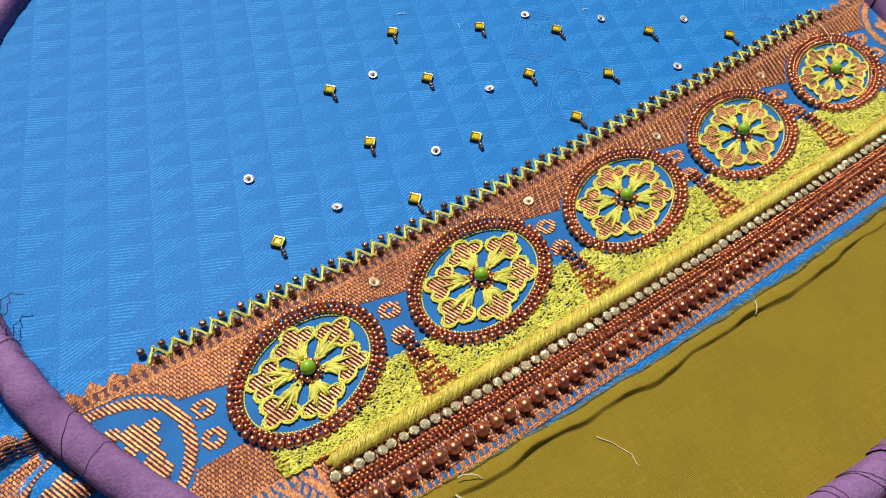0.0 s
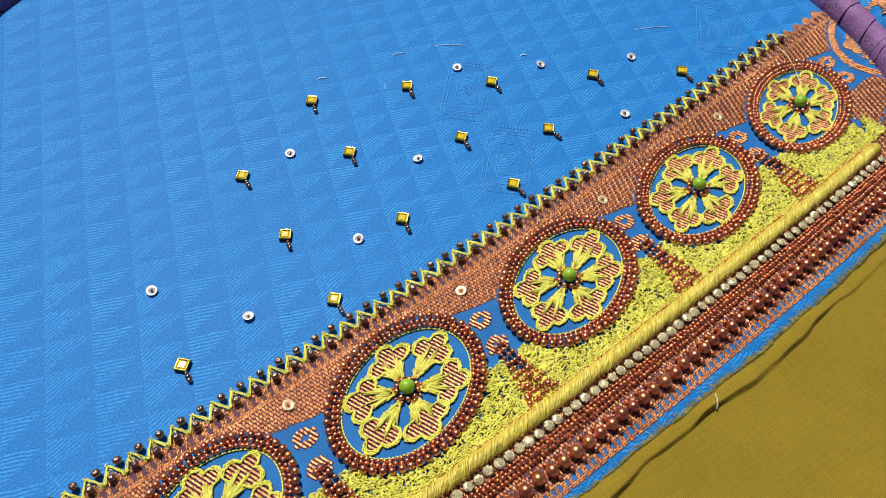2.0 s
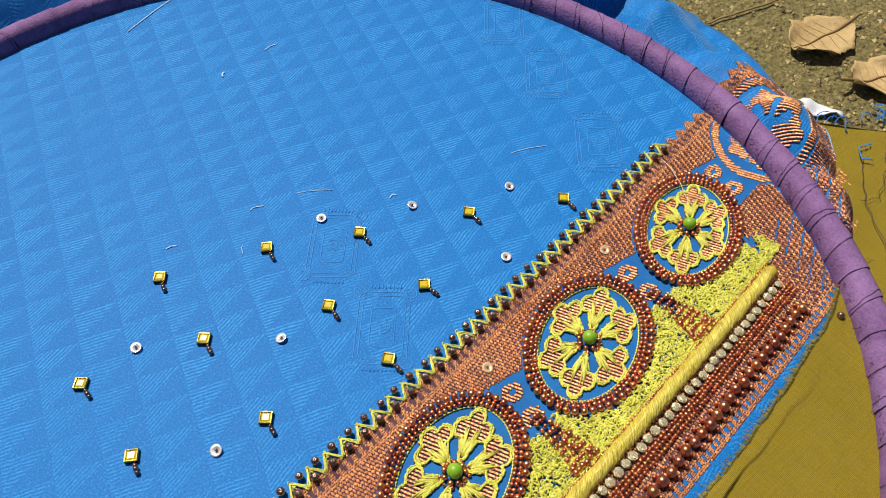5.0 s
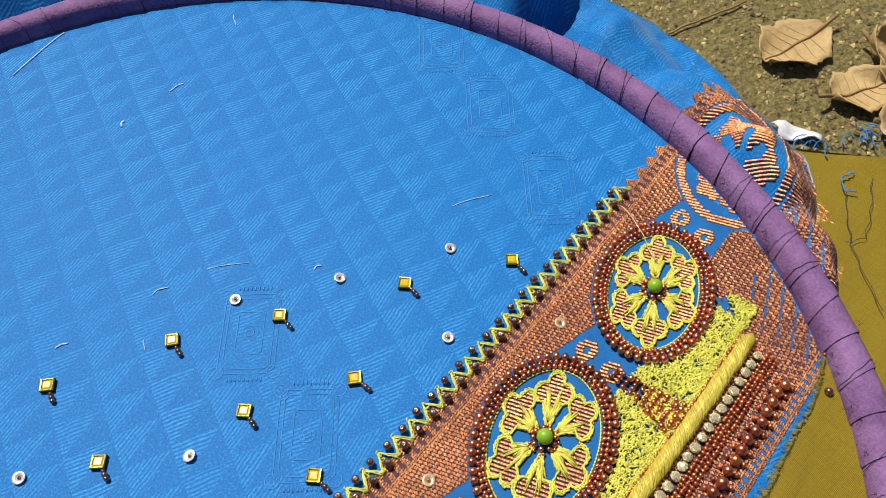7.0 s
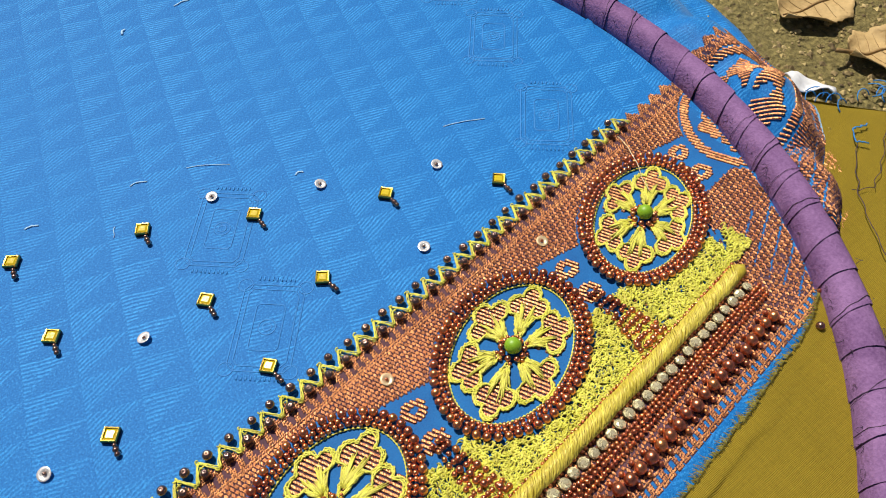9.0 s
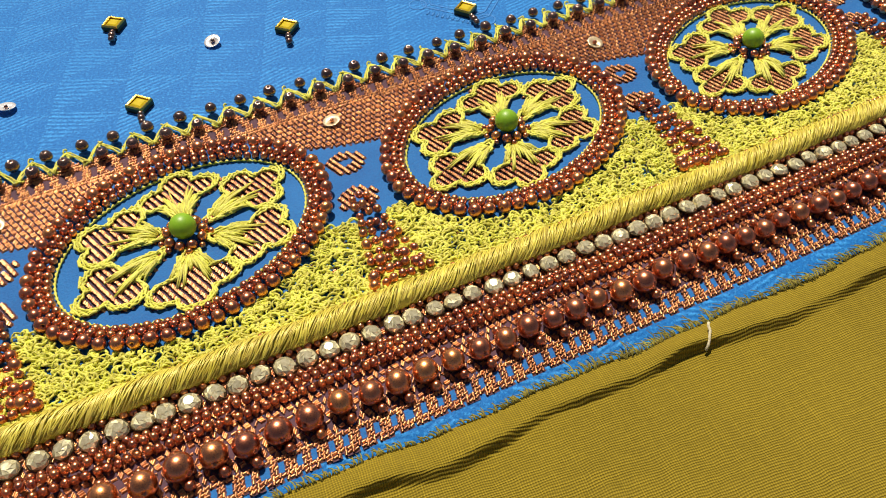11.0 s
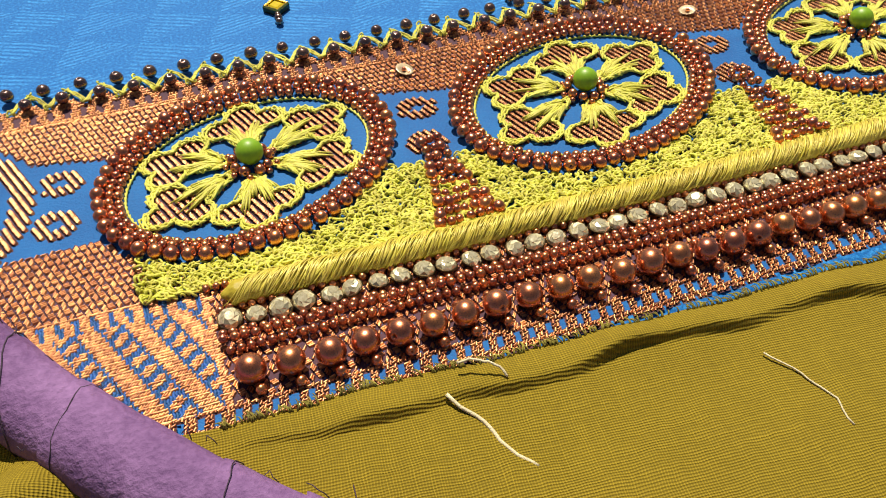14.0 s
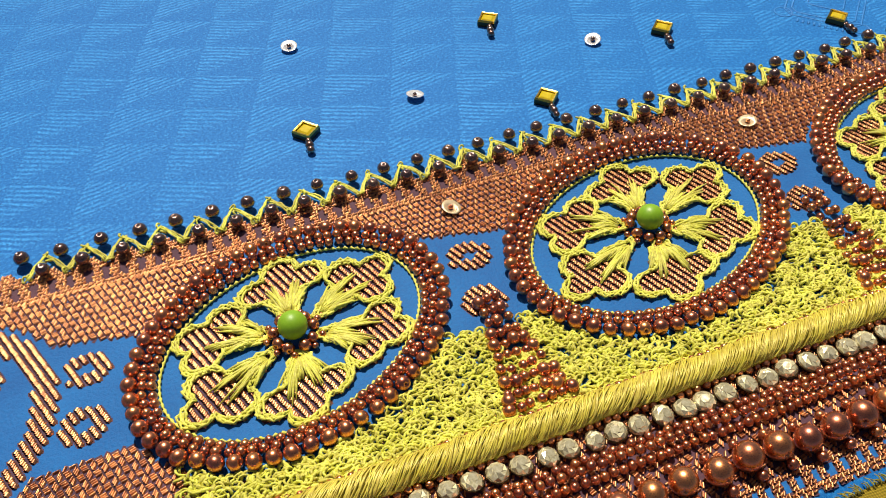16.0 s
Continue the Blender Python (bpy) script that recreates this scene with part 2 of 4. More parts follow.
# facet-by-facet brightness in the colour stands in for glints and dark reflections
M_CRYSTAL = surface("crystal_painted_glints", (0.50, 0.41, 0.17), (1.0, 0.94, 0.66), 0.12, 0.35, 6.0, 14, 0.1, 0.0003, "island", 0.65, spec=1.0)


# ---- builders ----
class Bulk:
    """Gathers faces for one mesh; lengths in centimetres."""

    def __init__(self):
        self.v, self.f, self.n = [], [], 0

    def add(self, verts, faces):
        self.v.append(np.asarray(verts, float))
        self.f.extend([tuple(i + self.n for i in f) for f in faces])
        self.n += len(verts)

    def mesh(self, name, material, origin=(0, 0, 0), smooth=True):
        me = bpy.data.meshes.new(name)
        v = (np.concatenate(self.v) - np.asarray(origin, float)) * CM
        me.from_pydata([tuple(a) for a in v], [], self.f)
        me.materials.append(material)
        if smooth:
            me.shade_smooth()
        me.update()
        return me


def thing(name, at, label, category, group="", kind=""):
    ob = new(name)
    ob.empty_display_size = 0.005
    ob.location = Vector(at) * CM
    return tagged(ob, label, category, group, kind)


def base_of(ob):
    p = Vector((0, 0, 0))
    while ob is not None:
        p = p + ob.location
        ob = ob.parent
    return p


def put(name, me, parent, at=(0, 0, 0), turn=(0, 0, 0), size=(1, 1, 1), label="", kind=""):
    """A mesh as a part of parent; at is a place in the world, in centimetres."""
    ob = new(name, me)
    ob.parent = parent
    ob.location = Vector(at) * CM - base_of(parent)
    ob.rotation_euler = turn
    ob.scale = size
    return tagged(ob, label, kind=kind)


def tube(points, r, n=6, closed=False, flat=1.0):
    """A round strand along points; r is a number or one for each point."""
    p = np.asarray(points, float)
    k = len(p)
    rr = np.full(k, r) if np.isscalar(r) else np.asarray(r, float)
    d = np.roll(p, -1, 0) - np.roll(p, 1, 0) if closed else np.gradient(p, axis=0)
    d /= np.linalg.norm(d, axis=1)[:, None] + 1e-12
    side = np.cross(d, (0, 0, 1.0))
    ln = np.linalg.norm(side, axis=1)
    side[ln < 1e-3] = (1, 0, 0)
    side /= np.linalg.norm(side, axis=1)[:, None]
    up = np.cross(side, d)
    a = np.linspace(0, 2 * math.pi, n, endpoint=False)
    v = (p[:, None] + rr[:, None, None] * (np.cos(a)[None, :, None] * side[:, None] + flat * np.sin(a)[None, :, None] * up[:, None])).reshape(-1, 3)
    f = []
    for i in range(k if closed else k - 1):
        j = (i + 1) % k
        for s in range(n):
            f.append((i * n + s, i * n + (s + 1) % n, j * n + (s + 1) % n, j * n + s))
    if not closed:
        f += [tuple(range(n - 1, -1, -1)), tuple(range((k - 1) * n, k * n))]
    return v, f


def ball(r, seg, rings, squash=1.0, hole=0.0):
    """A bead about the z axis, pierced by a hole when hole > 0."""
    v, f = [], []
    if hole:
        start = math.asin(hole / r)
        for i in range(rings + 1):
            a = start + (math.pi - 2 * start) * i / rings
            v += [(r * math.sin(a) * math.cos(b), r * math.sin(a) * math.sin(b), r * squash * math.cos(a)) for b in np.linspace(0, 2 * math.pi, seg, endpoint=False)]
        for i in range(rings + 1):
            j = (i + 1) % (rings + 1)
            f += [(i * seg + s, j * seg + s, j * seg + (s + 1) % seg, i * seg + (s + 1) % seg) for s in range(seg)]
        return v, f
    v.append((0, 0, r * squash))
    for i in range(1, rings):
        a = math.pi * i / rings
        v += [(r * math.sin(a) * math.cos(b), r * math.sin(a) * math.sin(b), r * squash * math.cos(a)) for b in np.linspace(0, 2 * math.pi, seg, endpoint=False)]
    v.append((0, 0, -r * squash))
    last = len(v) - 1
    f += [(0, 1 + s, 1 + (s + 1) % seg) for s in range(seg)]
    for i in range(rings - 2):
        f += [(1 + i * seg + s, 1 + (i + 1) * seg + s, 1 + (i + 1) * seg + (s + 1) % seg, 1 + i * seg + (s + 1) % seg) for s in range(seg)]
    o = 1 + (rings - 2) * seg
    f += [(last, o + (s + 1) % seg, o + s) for s in range(seg)]
    return v, f


def one(name, vf, material, smooth=True):
    b = Bulk()
    b.add(*vf)
    return b.mesh(name, material, smooth=smooth)


# unit beads, one centimetre across before scaling
B_UNIT = one("bead", ball(0.5, 12, 8, 0.92, 0.10), M_BEAD)
B_DARK = one("bead", ball(0.5, 14, 9, 0.95, 0.08), M_DARKBEAD)
B_LARGE = one("bead", ball(0.5, 26, 16, 0.97, 0.06), M_BEAD)
B_GREEN = one("centre_bead", ball(0.5, 26, 16, 0.95), M_GREEN)

rng = random.Random(7)


def bead(parent, x, y, z, d, me=None, lying=True, name="bead"):
    a = rng.uniform(0, 6.28)
    tip = rng.uniform(0.9, 1.6) if lying else rng.uniform(-0.2, 0.2)
    s = d * rng.uniform(0.93, 1.06)
    return put(name, me or B_UNIT, parent, (x, y, z), (tip, 0, a), (s, s, s))


# ---- plan of the cloth ----
RC = (10.2, 6.6)
RING_IN, RING_HALF = 15.85, 0.55
GROUND = -0.75


HEM = [(-2.6, -3.9), (-1.3, -3.96), (1.05, -4.14), (3.54, -4.36), (7.13, -4.60), (12.7, -4.82), (17.2, -4.80), (19.0, -4.68), (20.7, -4.58), (22.3, -4.2), (24.0, -3.7)]


def hem_y(x):
    xs, ys = zip(*HEM)
    return float(np.interp(x, xs, ys)) + 0.02 * math.sin(x * 2.3) + 0.012 * math.sin(x * 6.1)


def bow(x):
    return -0.28 * (1 - ((x - 11) / 13) ** 2) if -6 < x < 28 else 0.0


def warp(x, y):
    """The border's own straight coordinates laid onto the stretched cloth."""
    return y + bow(x) - (0.0055 * (x + 1) * min(2.2, -y) if y < 0 else 0)


def unwarp(x, y):
    v = y - bow(x)
    if v >= 0:
        return v
    s = 0.0055 * (x + 1)
    return v / (1 + s) if v / (1 + s) > -2.2 else v + 2.2 * s


def reach_of(a):
    """How far from the middle the loose blue cloth goes, by direction in degrees."""
    return float(np.interp(a, (-180, -152, -146, -42, -35, -32, -22, -12, -4, 6, 20, 60, 180), (19.6, 19.2, 16.7, 16.7, 17.9, 18.7, 19.5, 20.0, 20.5, 20.6, 19.8, 20.0, 19.6)))


def cloth_z(x, y):
    """Flat inside the ring, bulging and sinking to the ground in folds outside it."""
    dx, dy = x - RC[0], y - RC[1]
    d = math.hypot(dx, dy)
    if d < 16.3:
        if y < hem_y(x) - 0.05 and d < 16.3:
            return -0.4 * min(1, (hem_y(x) - 0.05 - y) / 0.4)
        return 0.0
    a = math.atan2(dy, dx)
    t = min(1.2, (d - 16.3) / max(0.5, reach_of(math.degrees(a)) - 16.3))
    fold = 0.16 * math.sin(a * 15 + 0.6) + 0.10 * math.sin(a * 33 + 1.0 + 2 * t) + 0.05 * math.sin(a * 71 + 4 * t)
    up = max(0.0, min(1.0, (math.degrees(a) + 2) / 10))
    lift = (1 - up) * (1.0 * math.sin(math.pi * min(1, 1.1 * t)) ** 1.3) + up * (1.35 * math.exp(-(((t - 0.66) / 0.22) ** 2)) - 0.5 * math.exp(-(((t - 0.18) / 0.16) ** 2)))
    deg = math.degrees(a)
    ridge = 1.9 * math.exp(-(((deg - 10.5 + 3 * t) / (2.0 if deg < 10.5 - 3 * t else 7)) ** 2)) * math.sin(math.pi * min(1, t)) - 0.6 * math.exp(-(((deg - 4.5) / 3) ** 2)) * min(1, 4 * t)
    if abs(deg) > 140:
        lift, fold = -0.5 * t, 0.30 * math.sin(a * 58 + 2 * t) + 0.17 * math.sin(a * 97 + 1 - 3 * t) + 0.12 * math.sin(5 * t + a * 20)
    elif deg < 0:
        fold = 1.7 * fold
    lift = (lift + ridge) * max(0.0, min(1.0, reach_of(deg) - 16.8))
    fold *= max(0.0, min(1.0, reach_of(deg) - 16.8))
    return max(-0.28 + lift - 0.55 * t * t + fold * min(1, 3 * t), GROUND + 0.10 + 0.03 * math.sin(a * 60 + d))


MEDAL = [(-5.15, 0.25, 2.3, 1.72, 16), (0.03, 0.10, 2.27, 1.72, 18), (5.32, -0.05, 2.38, 1.78, 15), (10.69, -0.16, 2.34, 1.72, 15), (15.86, -0.22, 2.32, 1.70, 17), (21.0, 0.04, 2.24, 1.60, 21), (25.95, 0.5, 2.1, 1.55, 24)]


def inside(k, x, y):
    """How far out a place lies in medallion k: 1 on its outer edge."""
    cx, cy, a, b, tilt = MEDAL[k]
    c, s = math.cos(radians(tilt)), math.sin(radians(tilt))
    dx, dy = x - cx, y - cy
    return math.hypot((c * dx + s * dy) / a, (c * dy - s * dx) / b)


def on_medal(k, p, q):
    cx, cy, a, b, tilt = MEDAL[k]
    c, s = math.cos(radians(tilt)), math.sin(radians(tilt))
    return cx + c * p - s * q, cy + s * p + c * q


def petal_edge(psi):
    """Radius of a three-lobed petal about its middle, psi from the outward direction."""
    c, s = math.cos(psi), math.sin(psi)
    best = 0.0
    for px, py, pr in ((0.23, 0.0, 0.145), (0.06, 0.205, 0.145), (0.06, -0.205, 0.145), (0.0, 0.0, 0.16), (-0.16, 0.0, 0.125), (-0.28, 0.0, 0.085), (-0.36, 0.0, 0.05)):
        along, across = c * px + s * py, c * py - s * px
        if abs(across) < pr:
            best = max(best, along + math.sqrt(pr * pr - across * across))
    return best


PETALS = [12, 72, 132, 192, 252, 312]


def in_petal(k, x, y):
    cx, cy, a, b, tilt = MEDAL[k]
    c, s = math.cos(radians(tilt)), math.sin(radians(tilt))
    dx, dy = x - cx, y - cy
    p, q = (c * dx + s * dy) / (a * 0.73), (c * dy - s * dx) / (b * 0.69)
    for w in PETALS:
        e, g = math.cos(radians(w)), math.sin(radians(w))
        u, v = e * p + g * q - 0.66, e * q - g * p
        if math.hypot(u, v) < 1.1 * petal_edge(math.atan2(v, u)):
            return True
    return False


def loops():
    for k in range(6):
        x = (MEDAL[k][0] + MEDAL[k + 1][0]) / 2
        y = (MEDAL[k][1] + MEDAL[k + 1][1]) / 2
        yield k, x + 0.02, y + 0.46, 0.31, 0.25
        yield k, x - 0.11, y - 0.36, 0.31, 0.26


LOOPS = list(loops())


TOOTH = 0.5315


def ladder(x, y):
    """Across and along the slanting ladder strips of the end panel: 0 in a strip's middle."""
    return (0.9155 * x + 0.4022 * y + 2.39 + 4.7 + 0.235) % 0.47 - 0.235, 20 + 0.4022 * x - 0.9155 * y + 0.25 * (0.9155 * x + 0.4022 * y)




def woven(x, y):
    """Whether the border's copper weft shows on the face of the cloth here."""
    v = unwarp(x, y)
    if v > 1.95 or v < -3.70:
        tooth = abs(((x + 2.88) / TOOTH) % 1 - 0.5) * 2
        if v > 2.36 + 0.30 * tooth or v < -3.99:
            return False
        if 2.06 < v < 2.32:
            return (x + 30) / 0.24 % 1 > 0.46
        if -3.93 < v < -3.72:
            return (x + 30 - 0.2 * v) / 0.205 % 1 > 0.44
        return True
    for k in range(1, 6):
        if inside(k, x, y) < 1:
            return in_petal(k, x, y)
    for k in (0, 6):
        e = inside(k, x, y)
        if e < 0.86:
            return in_petal(k, x, y)
        if e < 1.0:
            return True
        if e < 1.05:
            return False
    for k, lx, ly, a, b in LOOPS:
        e = math.hypot((x - lx) / a, (y - ly) / b)
        if e < 1:
            return e > 0.36
    k = min(range(6), key=lambda i: abs(x - (MEDAL[i][0] + MEDAL[i + 1][0]) / 2))
    mx, my = (MEDAL[k][0] + MEDAL[k + 1][0]) / 2, (MEDAL[k][1] + MEDAL[k + 1][1]) / 2
    if abs(x - mx) < 1.4 and -0.85 < y - my < 0.92 - 0.25 * (x - mx):
        return False
    if -1.5 < x < 22.0 and -2.0 < v < -0.6:
        return math.sin(37 * x) * math.sin(41 * y + x) > 0.5
    if x > 21.7 and v < -1.5 and (0.9 * y - 0.35 * x) % 0.36 < 0.05:
        return False
    if x < -1.1 and v < -1.95:
        if -2.2 < v:
            return ((x + 40 + 0.15 * v) / 0.2) % 1 < 0.58
        w, along = ladder(x, y)
        if abs(w) < 0.135:
            return abs(w) < 0.088 and (along / 0.20) % 1 < 0.56
    return True


# ---- ground ----
def ground():
    b = Bulk()
    near = np.r_[-4000, -800, -200, -80, np.linspace(-40, 60, 41), 100, 250, 800, 4000]
    n = len(near)
    v = [(x, y, GROUND + (0.06 * math.sin(x * 0.9) * math.sin(y * 0.7) if abs(x) < 70 and abs(y) < 70 else 0)) for x in near for y in near]
    b.add(v, [(i * n + j, (i + 1) * n + j, (i + 1) * n + j + 1, i * n + j + 1) for i in range(n - 1) for j in range(n - 1)])
    ob = new("ground", b.mesh("ground", M_GROUND))
    tagged(ob, "rough gritty brown concrete ground in sun", "ground", kind="structure")


ground()


# ---- blue cloth ----
def cloth():
    root = thing("silk_cloth", (RC[0], RC[1], GROUND), "bright blue jacquard silk stretched in a ring, copper woven border", "cloth")
    b = Bulk()
    rad = np.r_[np.linspace(0, 16, 41)[1:], np.linspace(16.3, 20.6, 16)]
    na = 420
    v, f = [(RC[0], RC[1], 0)], []
    for i, d in enumerate(rad):
        for j in range(na):
            a = 2 * math.pi * j / na
            dd = d
            if i > 39:
                low = math.degrees(math.atan2(math.sin(a), math.cos(a)))
                dd = 16.3 + (d - 16.3) / 4.3 * (reach_of(low) - 16.3) * (1 + 0.02 * math.sin(31 * a))
            x, y = RC[0] + dd * math.cos(a), RC[1] + dd * math.sin(a)
            v.append((x, y, cloth_z(x, y)))
    f += [(0, 1 + j, 1 + (j + 1) % na) for j in range(na)]
    for i in range(len(rad) - 1):
        f += [(1 + i * na + j, 1 + (i + 1) * na + j, 1 + (i + 1) * na + (j + 1) % na, 1 + i * na + (j + 1) % na) for j in range(na)]
    b.add(v, f)
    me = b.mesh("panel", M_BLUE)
    ob = put("panel", me, root, (0, 0, 0), label="plain blue jacquard panel")
    sol = ob.modifiers.new("thickness", "SOLIDIFY")
    sol.thickness = 0.0003
    sol.offset = -1
    return root


CLOTH = cloth()


def stitch(bulk, x, y, z, length, width, height, angle):
    """A short length of thread lying on the cloth, rounded across."""
    c, s = math.cos(angle), math.sin(angle)
    h, w = length / 2, width / 2
    loc = [(e * h, q * w, height * u) for e in (-1, 1) for q, u in ((-1, 0), (-0.55, 0.75), (0, 1), (0.55, 0.75), (1, 0))]
    bulk.add([(x + c * p - s * q, y + s * p + c * q, z + w2) for p, q, w2 in loc], [(i, 5 + i, 6 + i, i + 1) for i in range(4)])


def woven_border():
    """Twill of metal thread: ropes of slanting stitches, parted in two directions by grooves whose shade is coloured
    into the warp.
    """
    r = random.Random(3)
    b, under, navy = Bulk(), Bulk(), Bulk()
    lean, cross = radians(-69), radians(38)
    c, sn = math.cos(lean), math.sin(lean)

    def ground_ok(x, y):
        d = math.hypot(x - RC[0], y - RC[1])
        return not 16.0 < d < 16.25 and d < reach_of(math.degrees(math.atan2(y - RC[1], x - RC[0]))) - 0.1

    pitch, step = 0.088, 0.029
    shift = pitch / math.tan(cross - lean)
    for i in range(-100, 480):
        for j in range(-390, 650):
            # along the groove by p, across it by q
            p, q = j * step, i * pitch
            x0, v0 = c * p - sn * q - 8.0, sn * p + c * q - 2.0
            if not -8.3 < x0 < 29.4 or not -3.68 < v0 < 1.99:
                continue
            x, y = x0 + r.uniform(-0.005, 0.005), warp(x0, v0) + r.uniform(-0.005, 0.005)
            if x < -1.05 and -3.70 < v0 < -1.93:
                continue
            if not woven(x, y) or not ground_ok(x, y):
                continue
            inner = any(inside(k, x, y) < 1 for k in range(7)) or any(math.hypot(x - lx, y - ly) < 0.33 for _, lx, ly, _, _ in LOOPS)
            if inner:
                continue
            z = cloth_z(x, y)
            row, part4 = divmod(round((p + i * shift) / step), 4)
            a = lean + radians(82 if (row + i) % 2 else 126)
            h, w = 0.055, 0.022
            e, g = math.cos(a), math.sin(a)
            # flat patch of warp in its shade colour, below the stitch
            zz = z + r.uniform(0.0008, 0.0022)
            under.add([(x + e * k1 * h - g * k2 * w, y + g * k1 * h + e * k2 * w, zz) for k1, k2 in ((-1, -1), (1, -1), (1, 1), (-1, 1))], [(0, 1, 2, 3)])
            if part4 == 0:
                continue
            if v0 < -2.6 and math.sin(9 * x0 + 31 * v0) * math.sin(13 * x0 - 17 * v0) > 0.45:
                continue
            stitch(b, x, y, z + 0.003, 0.070, 0.033, 0.030, a + r.uniform(-0.1, 0.1))
    # the border's plain blue ground, a shade deeper than the silk
    base = Bulk()
    xs, vs = np.arange(-5.6, 26.0, 0.2), np.linspace(-3.97, 1.97, 30)
    grid = [(x, warp(x, v), 0.0005) for x in xs for v in vs]
    m = len(vs)
    kept = [math.hypot(x - RC[0], y - RC[1]) < 15.95 for x, y, _ in grid]
    cells = [(i * m + j, (i + 1) * m + j, (i + 1) * m + j + 1, i * m + j + 1) for i in range(len(xs) - 1) for j in range(m - 1)]
    base.add(grid, [q for q in cells if all(kept[c] for c in q)])
    put("border_ground", base.mesh("border_ground", M_DEEP), CLOTH, label="plain deep blue ground of the woven border")
    # both edges, with their short slots and points
    for i in range(int(37.5 / 0.045)):
        for v0 in (*np.arange(1.99, 2.72, 0.06), *np.arange(-3.99, -3.68, 0.055)):
            x, y = -8.2 + i * 0.045 + 0.2 * (v0 % 1), 0.0
            y = warp(x, v0)
            if not ground_ok(x, y):
                continue
            z, zz = cloth_z(x, y), r.uniform(0.0008, 0.0022)
            if woven(x, y):
                stitch(b, x + r.uniform(-0.006, 0.006), y + r.uniform(-0.008, 0.008), z + 0.003, 0.058, 0.036, 0.030, radians(20 if (i + round(v0 / 0.06)) % 2 else 62) + r.uniform(-0.25, 0.25))
            elif not (2.06 < v0 < 2.32):
                continue
            under.add([(x - 0.03, y - 0.04, z + zz), (x + 0.03, y - 0.04, z + zz), (x + 0.03, y + 0.04, z + zz), (x - 0.03, y + 0.04, z + zz)], [(0, 1, 2, 3)])
    # petals, rings and the partial ovals: single ropes with open grooves
    pitch, step = 0.098, 0.036
    for i in range(-80, 430):
        for j in range(-200, 520):
            p, q = j * step, i * pitch
            x0, y0 = c * p - sn * q - 8.0, sn * p + c * q - 2.0
            if not -8.3 < x0 < 29.4 or not -3.0 < y0 < 3.0 or not ground_ok(x0, y0):
                continue
            inner = any(inside(k, x0, y0) < 1 for k in range(7)) or any(math.hypot(x0 - lx, y0 - ly) < 0.33 for _, lx, ly, _, _ in LOOPS)
            if inner and woven(x0, y0):
                z = cloth_z(x0, y0)
                zz = z + r.uniform(0.0008, 0.0022)
                under.add([(x0 - 0.05, y0 - 0.03, zz), (x0 + 0.05, y0 - 0.03, zz), (x0 + 0.05, y0 + 0.03, zz), (x0 - 0.05, y0 + 0.03, zz)], [(0, 1, 2, 3)])
                stitch(b, x0 + r.uniform(-0.006, 0.006), y0, z + 0.003, 0.050, 0.070, 0.034, lean + radians(122) + r.uniform(-0.15, 0.15))
    # the slanting ladder strips of the end panel
    for i in range(int(3.6 / 0.036)):
        for j in range(int(1.80 / 0.04)):
            x, v = -4.6 + i * 0.036, -3.70 + j * 0.04
            y = warp(x, v)
            if math.hypot(x - RC[0], y - RC[1]) < 16.0:
                if woven(x, y):
                    stitch(b, x + r.uniform(-0.004, 0.004), y + r.uniform(-0.004, 0.004), 0.003, 0.05, 0.040, 0.03, radians(40 if j % 2 else 10) + r.uniform(-0.2, 0.2))
                else:
                    stitch(navy, x + r.uniform(-0.004, 0.004), y + r.uniform(-0.004, 0.004), 0.002, 0.045, 0.034, 0.018, radians(70 if j % 2 else 100) + r.uniform(-0.3, 0.3))
    put("woven_border", b.mesh("woven_border", M_ZARI), CLOTH, label="copper metallic brocade weave", kind="stuff")
    put("navy_warp", navy.mesh("navy_warp", M_NAVY), CLOTH, label="dark blue threads between the copper bars", kind="stuff")
    put("shaded_warp", under.mesh("shaded_warp", M_WARP, smooth=False), CLOTH, label="warp between the copper threads, shade put into its colour", kind="stuff")


woven_border()


